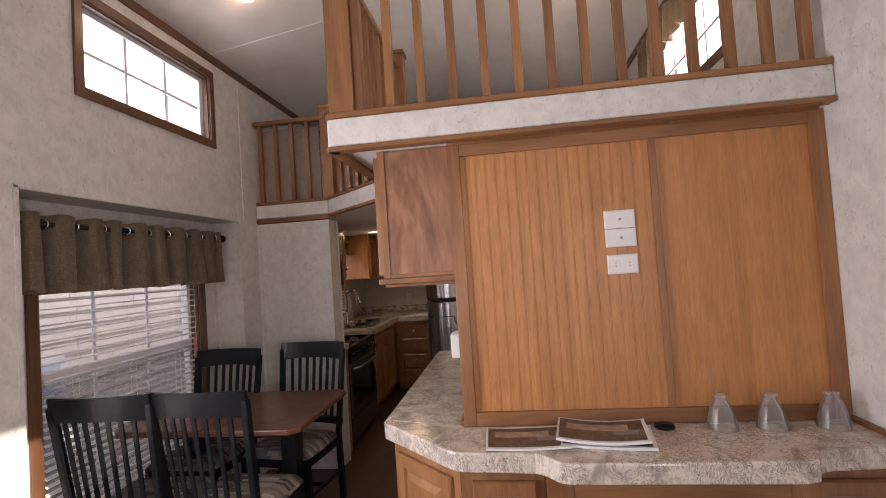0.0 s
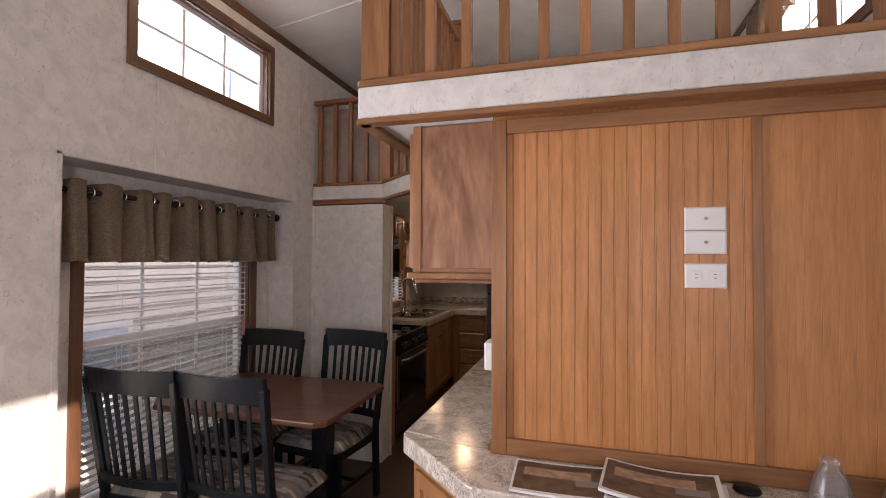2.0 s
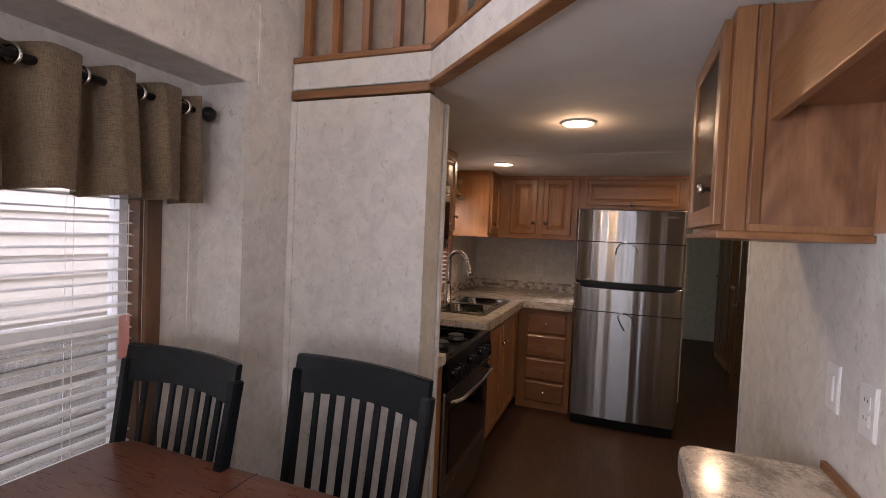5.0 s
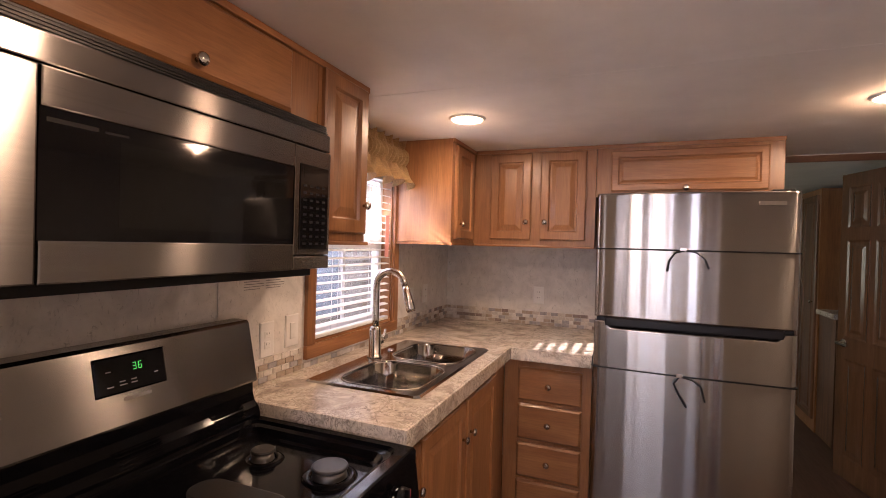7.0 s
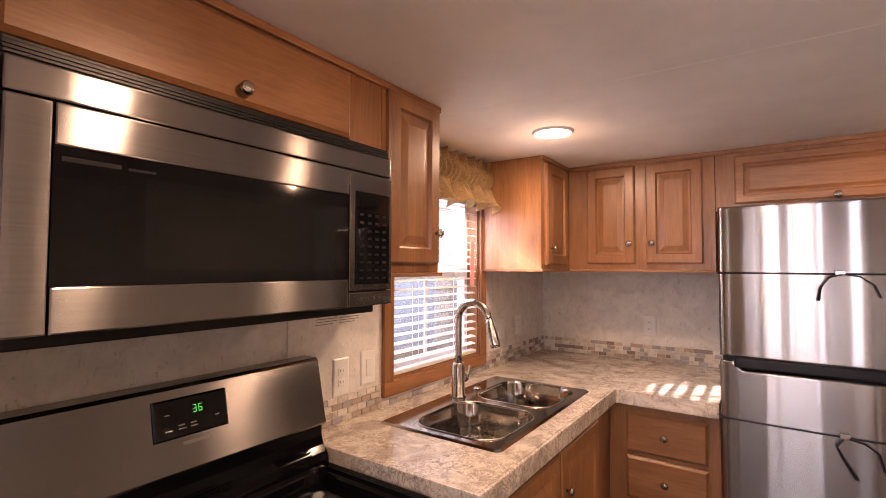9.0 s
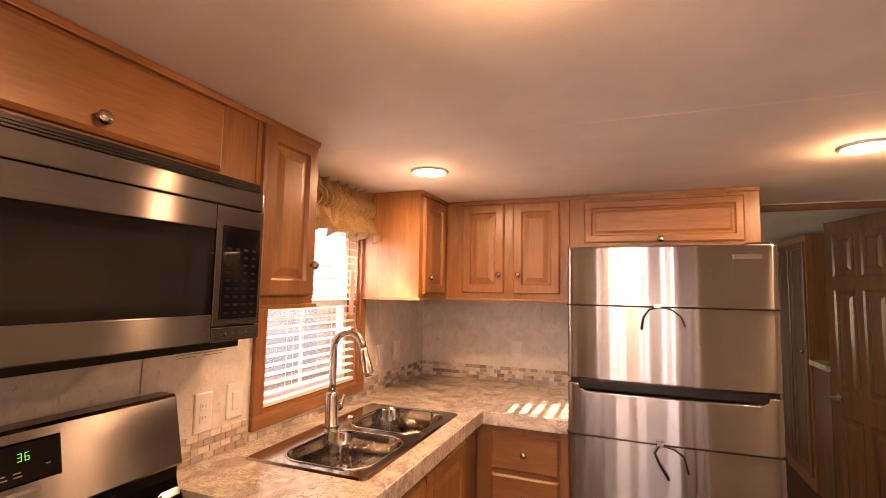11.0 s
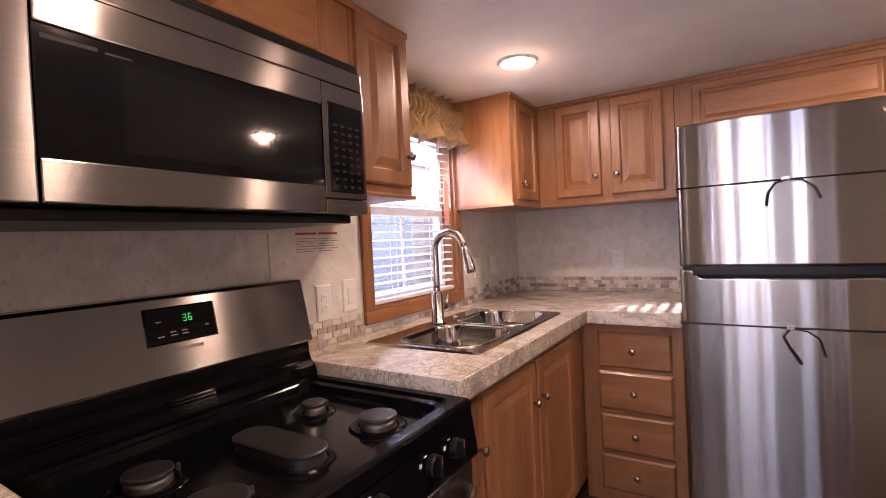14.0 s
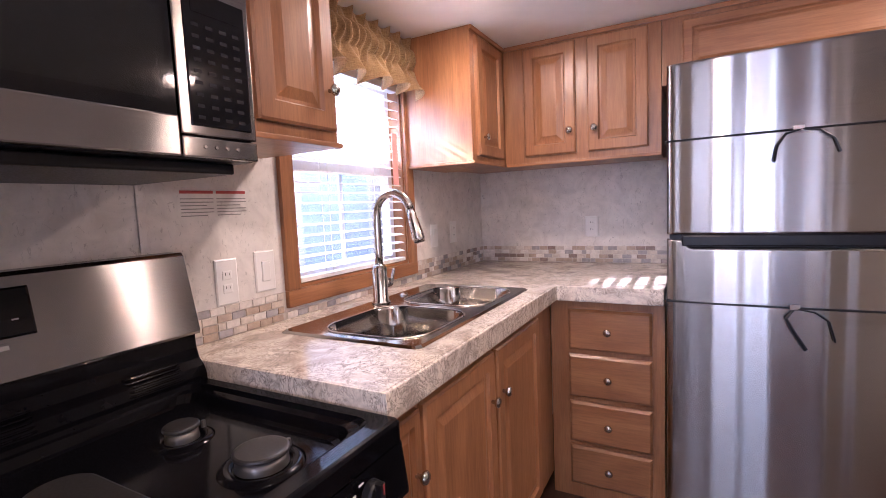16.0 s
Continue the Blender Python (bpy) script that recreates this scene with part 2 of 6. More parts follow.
def glow(name, colour, strength):
    m, n, l, p = nodes_of(name)
    p.inputs["Base Color"].default_value = (*colour, 1)
    p.inputs["Emission Color"].default_value, p.inputs["Emission Strength"].default_value = (*colour, 1), strength
    return m


WALL = wallboard("wallboard", (0.66, 0.63, 0.585))
# wallboard copy in darker tan, with the loft's shade put into the colour
LOFT_SHADE = wallboard("loft_shade_tan", (0.40, 0.32, 0.25))
CEIL = plain("ceiling_texture", (0.78, 0.76, 0.72), 0.85, vary=0.05, scale=5, fine=0.9)
OAK = {a: wood("oak_trim_" + a, (0.21, 0.085, 0.028), (0.36, 0.16, 0.058), a) for a in "xyz"}
DARK_TRIM = {a: wood("brown_trim_" + a, (0.10, 0.045, 0.022), (0.19, 0.09, 0.042), a) for a in "xyz"}
BEAD = wood("beadboard_wood", (0.45, 0.183, 0.055), (0.56, 0.243, 0.080), "z", 0.42, 2.5, 0.15, 0.03)
MAPLE = {a: wood("cabinet_wood_" + a, (0.25, 0.106, 0.039), (0.395, 0.183, 0.071), a, 0.34, 1.6, 0.25) for a in "xyz"}
VENEER = wood("veneer_panel", (0.19, 0.078, 0.034), (0.44, 0.215, 0.108), "z", 0.42, 3.2, 0.15, 0.12, 3.5)
TABLE_WOOD = wood("table_wood", (0.11, 0.038, 0.02), (0.17, 0.065, 0.033), "x", 0.28, 1.5, 0.3)
FLOOR_MAT = wood("floor_vinyl", (0.048, 0.023, 0.014), (0.082, 0.041, 0.025), "y", 0.5, 2.0, 0.02)
COUNTER = laminate("laminate")
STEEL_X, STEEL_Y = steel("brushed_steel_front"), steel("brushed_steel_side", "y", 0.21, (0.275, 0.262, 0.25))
CHROME = plain("brushed_nickel", (0.55, 0.52, 0.48), 0.2, 1.0, 0.05, 20, 0.0)
SINK_STEEL = plain("sink_steel", (0.46, 0.435, 0.40), 0.11, 1.0, 0.06, 20, 0.03)
BLACK_ENAMEL = plain("black_enamel", (0.003, 0.003, 0.004), 0.11, 0.0, 0.1, 20, 0.01, 0.0)
BLACK_ENAMEL.node_tree.nodes["Principled BSDF"].inputs["Specular IOR Level"].default_value = 0.13
BLACK_PLASTIC = plain("black_plastic", (0.006, 0.006, 0.007), 0.36)
BLACK_PLASTIC.node_tree.nodes["Principled BSDF"].inputs["Specular IOR Level"].default_value = 0.25
BLACK_GLASS = plain("black_glass", (0.004, 0.004, 0.005), 0.035, 0.0, 0.1, 20, 0.0, 0.0)
BLACK_GLASS.node_tree.nodes["Principled BSDF"].inputs["Specular IOR Level"].default_value = 0.3
BLACK_WOOD = plain("black_painted_wood", (0.006, 0.008, 0.010), 0.3, 0.0, 0.3, 14, 0.08, 0.05)
BLACK_WOOD.node_tree.nodes["Principled BSDF"].inputs["Specular IOR Level"].default_value = 0.3
CAP_IRON = plain("burner_cap", (0.014, 0.013, 0.013), 0.38, 0.0)
ALU = plain("burner_metal", (0.20, 0.19, 0.18), 0.4, 0.9)
WHITE_PLASTIC = plain("white_plastic", (0.74, 0.73, 0.70), 0.4, vary=0.03)
BLIND_MAT = plain("blind_slat", (0.78, 0.77, 0.74), 0.45, vary=0.03)
VINYL = plain("white_vinyl_frame", (0.80, 0.80, 0.80), 0.4, vary=0.04)
BURLAP = cloth("burlap", (0.19, 0.138, 0.088), (0.43, 0.325, 0.21))
GOLD_CLOTH = cloth("gold_cloth", (0.27, 0.165, 0.068), (0.52, 0.345, 0.16))
SEAT_CLOTH = patchwork("seat_cloth")
ROD_MAT = plain("black_rod", (0.010, 0.009, 0.009), 0.35, 0.4)
PANE = glass("window_glass")
SHADE_GLASS = thin_glass("shade_glass")
SCREENED = glass("screened_glass", 0.0, (0.45, 0.46, 0.47), 1.02)
KEY_INK = plain("key_ink", (0.011, 0.011, 0.013), 0.4)
KEY_INK.node_tree.nodes["Principled BSDF"].inputs["Specular IOR Level"].default_value = 0.1
DARK_SCREEN = plain("oven_screen", (0.008, 0.008, 0.008), 0.05, 0.0, 0.2, 6, 0.0, 0.0)
DARK_SCREEN.node_tree.nodes["Principled BSDF"].inputs["Specular IOR Level"].default_value = 0.35
RIBBED_GLASS = fluted("ribbed_glass")
LAMP_GLOW = glow("lamp_glow", (1.0, 0.80, 0.52), 24.0)
GREEN_GLOW = glow("green_digits", (0.05, 0.9, 0.15), 0.10)
SIDING = plain("siding", (0.70, 0.65, 0.58), 0.6, vary=0.06)
PAPER = plain("paper", (0.75, 0.74, 0.72), 0.45, vary=0.03)
PRINT_DARK = plain("printed_photo", (0.10, 0.07, 0.05), 0.3, vary=0.6, scale=30)
PRINT_TAN = plain("printed_band", (0.35, 0.25, 0.17), 0.3, vary=0.4, scale=40)
RED_INK = plain("red_ink", (0.40, 0.05, 0.04), 0.5)
GREY_INK = plain("grey_ink", (0.22, 0.21, 0.20), 0.5)
WHITE_INK = plain("white_ink", (0.75, 0.75, 0.75), 0.5)
PINK_TAG = plain("pink_tag", (0.62, 0.30, 0.27), 0.6)
DIRT = plain("ground_gravel", (0.45, 0.41, 0.36), 0.9, vary=0.3, scale=3, fine=0.8)
TILES = [plain("tile_" + k, c, r, vary=0.2, scale=40) for k, c, r in (
    ("cream", (0.52, 0.46, 0.39), 0.3), ("tan", (0.38, 0.30, 0.23), 0.3), ("grey", (0.36, 0.34, 0.34), 0.2),
    ("brown", (0.26, 0.20, 0.17), 0.25), ("pale", (0.62, 0.58, 0.53), 0.35))]
GROUT = plain("grout", (0.50, 0.46, 0.41), 0.9)

# ---- helpers for building ----
ORIGIN = {}


def thing(name, at, label="", category="", group="", kind=""):
    ob = new(name)
    ob.empty_display_size = 0.1
    ob.location = at
    ORIGIN[ob] = Vector(at)
    return tagged(ob, label, category, group, kind)


def part(name, bm, material, parent=None, label="", smooth=False):
    """Links a bmesh, made in world places, as one mesh under a thing or a part."""
    at = ORIGIN.get(parent, Vector())
    if at.length:
        bmesh.ops.translate(bm, verts=bm.verts, vec=-at)
    me = bpy.data.meshes.new(name)
    bm.to_mesh(me)
    bm.free()
    me.materials.append(material)
    if smooth:
        for f in me.polygons:
            f.use_smooth = True
    ob = new(name, me)
    if parent:
        ob.parent = parent
        ORIGIN[ob] = at
    return tagged(ob, label)


def B(x0, y0, z0, x1, y1, z1, bevel=0.0, bm=None):
    """A box between two corners, its edges rounded by bevel; added to bm where one is given."""
    if bevel:
        one = bmesh.new()
        B(x0, y0, z0, x1, y1, z1, 0, one)
        bmesh.ops.bevel(one, geom=one.edges[:], offset=bevel, segments=2, affect="EDGES", profile=0.6)
        return merge(bm, one)
    bm = bm or bmesh.new()
    v = [bm.verts.new((x, y, z)) for x in sorted((x0, x1)) for y in sorted((y0, y1)) for z in sorted((z0, z1))]
    for f in ((0, 1, 3, 2), (4, 6, 7, 5), (0, 4, 5, 1), (2, 3, 7, 6), (0, 2, 6, 4), (1, 5, 7, 3)):
        bm.faces.new([v[i] for i in f])
    return bm


def merge(bm, other, m=None):
    if m is not None:
        bmesh.ops.transform(other, matrix=m, verts=other.verts)
    if bm is None:
        return other
    made = {v: bm.verts.new(v.co) for v in other.verts}
    for f in other.faces:
        bm.faces.new([made[v] for v in f.verts])
    other.free()
    return bm


def prism(points, z0, z1, bevel=0.0, bm=None):
    """An upright prism over a plan outline, run anticlockwise."""
    one = bmesh.new()
    low = [one.verts.new((x, y, z0)) for x, y in points]
    high = [one.verts.new((x, y, z1)) for x, y in points]
    one.faces.new(low[::-1])
    one.faces.new(high)
    n = len(points)
    for i in range(n):
        one.faces.new((low[i], low[(i + 1) % n], high[(i + 1) % n], high[i]))
    if bevel:
        rim = [e for e in one.edges if abs(e.verts[0].co.z - e.verts[1].co.z) < 1e-6]
        bmesh.ops.bevel(one, geom=rim, offset=bevel, segments=3, affect="EDGES", profile=0.5)
    return merge(bm, one)


def lathe(profile, m=None, n=24, bm=None):
    """A turned body: rows of (radius, height) about z, then set at m."""
    one = bmesh.new()
    rings = []
    for r, z in profile:
        if r < 1e-6:
            rings.append([one.verts.new((0, 0, z))])
        else:
            rings.append([one.verts.new((r * math.cos(2 * math.pi * i / n), r * math.sin(2 * math.pi * i / n), z)) for i in range(n)])
    for a, b in zip(rings, rings[1:]):
        for i in range(n):
            j = (i + 1) % n
            q = [a[i % len(a)], a[j % len(a)], b[j % len(b)], b[i % len(b)]]
            q = list(dict.fromkeys(q))
            if len(q) > 2:
                one.faces.new(q)
    return merge(bm, one, m)


def tube(points, r, n=12, bm=None):
    """A round bar along a run of places."""
    one = bmesh.new()
    pts = [Vector(p) for p in points]
    rings, side = [], None
    for i, p in enumerate(pts):
        d = (pts[min(i + 1, len(pts) - 1)] - pts[max(i - 1, 0)]).normalized()
        if side is None:
            side = d.orthogonal().normalized()
        side = (side - d * side.dot(d)).normalized()
        up = d.cross(side)
        rr = r[i] if isinstance(r, (list, tuple)) else r
        rings.append([one.verts.new(p + (side * math.cos(2 * math.pi * k / n) + up * math.sin(2 * math.pi * k / n)) * rr) for k in range(n)])
    for a, b in zip(rings, rings[1:]):
        for k in range(n):
            one.faces.new((a[k], a[(k + 1) % n], b[(k + 1) % n], b[k]))
    one.faces.new(rings[0][::-1])
    one.faces.new(rings[-1])
    return merge(bm, one)


def wall(name, pieces, label="vinyl-faced wallboard wall, mottled warm off-white", material=None):
    bm = bmesh.new()
    for p in pieces:
        B(*p, 0, bm)
    ob = part(name, bm, material or WALL)
    return tagged(ob, label, "wall", "", "structure")


# ---- the large structure ----
XL, XR, YF, YB = -1.99, 1.12, -2.6, 6.72
KX = -2.10
PY = 6.80   # face of the wall with the bedroom doorway
floor = part("floor", B(-2.35, YF - 0.1, -0.12, XR + 0.12, 10.2, 0.0), FLOOR_MAT)
tagged(floor, "brown wood-look vinyl flooring", "floor", "", "structure")

# outer walls: the dining bay is let into the left wall, with a high window over it
wall("wall_left", [
    (-2.30, YF, 1.96, XL, 2.02, 3.2), (-2.30, 2.02, 1.96, XL, 3.02, 2.505), (-2.30, 2.02, 2.955, XL, 3.02, 3.2), (-2.30, 3.02, 1.96, XL, 3.60, 3.2),
    (-2.30, YF, 0, XL, 0.30, 1.96), (-2.30, 1.22, 0, XL, 1.70, 1.96), (-2.30, 0.30, 0, XL, 1.22, 0.72), (-2.30, 0.30, 1.78, XL, 1.22, 1.96), (-2.30, 3.335, 0, XL, 3.60, 1.96),
    (-2.30, 3.60, 2.02, XL, 10.0, 3.2)])
wall("wall_bay", [
    (-2.32, 1.70, 0, -2.20, 1.89, 1.96), (-2.32, 3.17, 0, -2.20, 3.335, 1.96), (-2.32, 1.89, 0, -2.20, 3.17, 0.26), (-2.32, 1.89, 1.66, -2.20, 3.17, 1.96)])
wall("wall_kitchen", [
    (-2.22, 3.60, 0, KX, 5.18, 2.02), (-2.22, 5.87, 0, KX, YB, 2.02), (-2.22, 5.18, 0, KX, 5.87, 1.0), (-2.22, 5.18, 1.80, KX, 5.87, 2.02)])
wall("wall_stub", [(XL, 3.58, 0, -1.378, 3.75, 1.955)])
# the opening at y -2.15 to -0.97 is unseen, added for the fill lamp
wall("wall_right", [
    (XR, YF, 0, XR + 0.12, -2.15, 3.2), (XR, -0.95 - 0.02, 0, XR + 0.12, -0.95, 3.2), (XR, -2.15, 0, XR + 0.12, -0.97, 0.82), (XR, -2.15, 1.98, XR + 0.12, -0.97, 3.2), (XR, -0.95, 0, XR + 0.12, 0.46, 2.575), (XR, -0.95, 3.065, XR + 0.12, 0.46, 3.2),
    (XR, 0.46, 0, XR + 0.12, 2.42, 3.2), (XR, 2.42, 0, XR + 0.12, 3.40, 2.505), (XR, 2.42, 2.955, XR + 0.12, 3.40, 3.2), (XR, 3.40, 0, XR + 0.12, 10.0, 3.2)])
wall("wall_front", [
    (-2.3, YF - 0.12, 0, -1.45, YF, 3.4), (0.58, YF - 0.12, 0, XR + 0.12, YF, 3.4), (-1.45, YF - 0.12, 0, 0.58, YF, 0.75), (-1.45, YF - 0.12, 2.25, 0.58, YF, 3.4)])
wall("wall_kitchen_back", [(-2.22, YB, 0, -0.13, YB + 0.18, 2.02)])
wall("wall_passage", [(-0.13, PY, 1.992, 0.60, PY + 0.1, 2.02), (0.60, PY, 0, XR, PY + 0.1, 2.02)])
wall("wall_bedroom", [(-2.22, YB + 0.18, 0, KX, 7.25, 2.02), (-2.22, 8.45, 0, KX, 10.0, 2.02), (-2.22, 7.25, 0, KX, 8.45, 1.0), (-2.22, 7.25, 1.8, KX, 8.45, 2.02)])
wall("wall_bath", [(-0.20, 1.80, 0, -0.12, 4.27, 2.02), (-0.12, 4.19, 0, XR, 4.27, 2.02)])
wall("wall_bedroom_end", [(-2.3, 10.0, 0, XR + 0.12, 10.1, 3.4)])

# low ceiling of the kitchen, which carries the loft, with its corner cut at 45 degrees
LOFT = [(XR, 1.71), (XR, 10.0), (-2.0, 10.0), (-2.0, 3.585), (-1.378, 3.585), (-0.64, 2.847), (-0.64, 1.71)]
low = [(XR, 1.73), (XR, 10.0), (-2.2, 10.0), (-2.2, 3.665), (-1.36, 3.605), (-0.62, 2.855), (-0.62, 1.73)]
ceiling_low = part("ceiling_low", prism(low[::1], 2.0, 2.03), CEIL)
tagged(ceiling_low, "off-white stippled ceiling board under the loft", "ceiling", "", "structure")
loft_floor = part("loft_floor", prism([(x + (0.02 if x < XR else 0), y + 0.02) for x, y in LOFT], 2.032, 2.10), WALL)
tagged(loft_floor, "loft deck over the kitchen", "floor", "", "structure")

# high ceiling: two slopes that meet in a ridge
bm = bmesh.new()
for a, b in ((-2.32, -0.435), (-0.435, XR + 0.14)):
    for y0, y1 in ((YF - 0.12, -1.6), (-1.597, 0.72), (0.723, 3.05), (3.053, 5.4), (5.403, 10.1)):
        v = [bm.verts.new((x, y, ceiling_height(x) + dz)) for dz in (0, 0.1) for x, y in ((a, y0), (b, y0), (b, y1), (a, y1))]
        for f in ((3, 2, 1, 0), (4, 5, 6, 7), (0, 1, 5, 4), (2, 3, 7, 6), (1, 2, 6, 5), (3, 0, 4, 7)):
            bm.faces.new([v[i] for i in f])
tagged(part("ceiling_high", bm, CEIL), "off-white vaulted ceiling board with seams", "ceiling", "", "structure")
for y in (0.72, 3.05, 5.4, -1.6):
    for a, b in ((XL, -0.435), (-0.435, XR)):
        tagged(part("trim", tube([(a, y, ceiling_height(a) - 0.001), (b, y, ceiling_height(b) - 0.001)], 0.005, 6), CEIL), "thin white batten over a ceiling seam", "trim", "", "structure")

# wooden cornice along the top of both long walls
for name, x0, x1 in (("left", XL, XL + 0.014), ("right", XR - 0.014, XR)):
    bm = B(x0, YF, 3.075, x1, 10.0, 3.13, 0.003)
    tagged(part("trim", bm, DARK_TRIM["y"]), "brown wooden cornice strip", "trim", "", "structure")


def batten(x, y, z0, z1, axis):
    """A thin strip over a joint of two wallboards."""
    w = 0.011
    bm = B(x, y - w, z0, x + 0.005, y + w, z1, 0.002) if axis == "x" else B(x - w, y - 0.005, z0, x + w, y, z1, 0.002)
    tagged(part("trim", bm, WALL), "wallboard joint strip in the wall's off-white", "trim", "", "structure")


for y, z0, z1 in ((2.148, 1.965, 2.44), (3.40, 1.965, 3.07), (1.683, 0.0, 1.985), (0.95, 2.0, 3.07)):
    batten(XL, y, z0, z1, "x")
tagged(part("trim", B(XL, 1.67, 1.962, XL + 0.005, 3.36, 1.975, 0.002), WALL), "wallboard joint strip in the wall's off-white", "trim", "", "structure")
batten(-2.20, 3.30, 0.0, 1.955, "x")
batten(-1.968, 3.58, 0.0, 1.95, "y")
tagged(part("trim", B(-1.378, 3.732, 0.0, -1.366, 3.756, 1.955, 0.003), WALL), "narrow off-white corner strip", "trim", "", "structure")


# loft edge: pale fascia with a brown strip under it and a wooden sill on it
def run_box(a, b, inner, outer, z0, z1, bevel=0.003):
    """A bar along the plan line a-b; inner and outer: how far it reaches to either side."""
    a, b = Vector(a), Vector(b)
    d = (b - a).normalized()
    s = Vector((d.y, -d.x))
    q = [a + s * outer, b + s * outer, b - s * inner, a - s * inner]
    bm = prism([(p.x, p.y) for p in q][::-1], z0, z1)
    bmesh.ops.recalc_face_normals(bm, faces=bm.faces[:])
    bmesh.ops.bevel(bm, geom=bm.edges[:], offset=bevel, segments=1, affect="EDGES")
    return bm


EDGES = [((-1.985, 3.585), (-1.378, 3.585)), ((-1.378, 3.585), (-0.64, 2.847)), ((-0.64, 2.847), (-0.64, 1.71)), ((-0.64, 1.71), (1.118, 1.71))]
for i, (a, b) in enumerate(EDGES):
    tagged(part("trim", run_box(a, b, 0.015, 0.004, 2.002, 2.108), WALL), "off-white wallboard fascia of the loft", "fascia", "", "structure")
    tagged(part("trim", run_box(a, b, 0.04, 0.012, 1.962 if i < 1 else 1.982, 1.995 if i < 1 else 2.0), OAK["x"]), "brown wooden strip under the loft fascia", "trim", "", "structure")


# ---- shared pieces ----
def facing(origin, u, w):
    """Local u (width), v (up), w (out of the face) set into the room."""
    u, w = Vector(u).normalized(), Vector(w).normalized()
    m = Matrix((u, (0, 0, 1), w)).transposed().to_4x4()
    m.translation = origin
    return m


def relief(width, height, rings, m, bm=None):
    """A panel whose face steps in and out: rings of (inset, depth) from the rim to the middle."""
    one = bmesh.new()
    loops = []
    for i, d in [(0, 0)] + list(rings):
        loops.append([one.verts.new((x, y, d)) for x, y in ((i, i), (width - i, i), (width - i, height - i), (i, height - i))])
    for a, b in zip(loops, loops[1:]):
        for k in range(4):
            one.faces.new((a[k], a[(k + 1) % 4], b[(k + 1) % 4], b[k]))
    one.faces.new(loops[-1])
    one.faces.new(loops[0][::-1])
    bmesh.ops.transform(one, matrix=m, verts=one.verts)
    bmesh.ops.recalc_face_normals(one, faces=one.faces[:])
    return merge(bm, one)


RAISED = [(0.0, 0.013), (0.006, 0.019), (0.046, 0.019), (0.052, 0.009), (0.060, 0.009), (0.086, 0.017)]
SLAB = [(0.0, 0.010), (0.010, 0.019)]
FLAT = [(0.0, 0.016), (0.003, 0.018)]
KNOB = [(0.0, 0.0), (0.006, 0.0), (0.005, 0.012), (0.013, 0.017), (0.016, 0.023), (0.012, 0.029), (0.0, 0.031)]


def front(name, parent, origin, u, w, width, height, rings, grain, knob=None, material=None):
    """A door or drawer front on a cabinet, with its knob at (across, up)."""
    m = facing(origin, u, w)
    door = part(name, relief(width, height, rings, m), (material or MAPLE)[grain], parent)
    if knob:
        part("knob", lathe(KNOB, m @ Matrix.Translation((knob[0], knob[1], 0.016)), 14), CHROME, door, "brushed nickel knob", True)
    return door


def plate(name, origin, u, w, width, height, kind, label):
    """A wall plate: kind says whether it holds an outlet, a rocker or a toggle."""
    m = facing(origin, u, w)
    ob = thing(name, origin, label, "wall plate")
    part("cover", relief(width, height, [(0.0, 0.003), (0.004, 0.006)], m), WHITE_PLASTIC, ob)
    for k in kind:
        what, cx, cy = k
        if what == "outlet":
            for dy in (-0.019, 0.019):
                bm = relief(0.030, 0.026, [(0.0, 0.0015), (0.003, 0.002)], m @ Matrix.Translation((cx - 0.015, cy + dy - 0.013, 0.006)))
                s = part("socket", bm, WHITE_PLASTIC, ob)
                bm = None
                for dx, h in ((-0.006, 0.008), (0.006, 0.006)):
                    bm = relief(0.002, h, [(0.0, 0.0004)], m @ Matrix.Translation((cx + dx - 0.001, cy + dy, 0.008)), bm)
                part("slot", bm, BLACK_PLASTIC, s)
        elif what == "rocker":
            part("rocker", relief(0.030, 0.062, [(0.0, 0.002), (0.002, 0.004)], m @ Matrix.Translation((cx - 0.015, cy - 0.031, 0.006))), WHITE_PLASTIC, ob)
        else:
            part("toggle", lathe([(0.0, 0), (0.005, 0), (0.004, 0.010), (0.0, 0.011)], m @ Matrix.Translation((cx, cy, 0.006)), 10), CHROME, ob)
    return ob


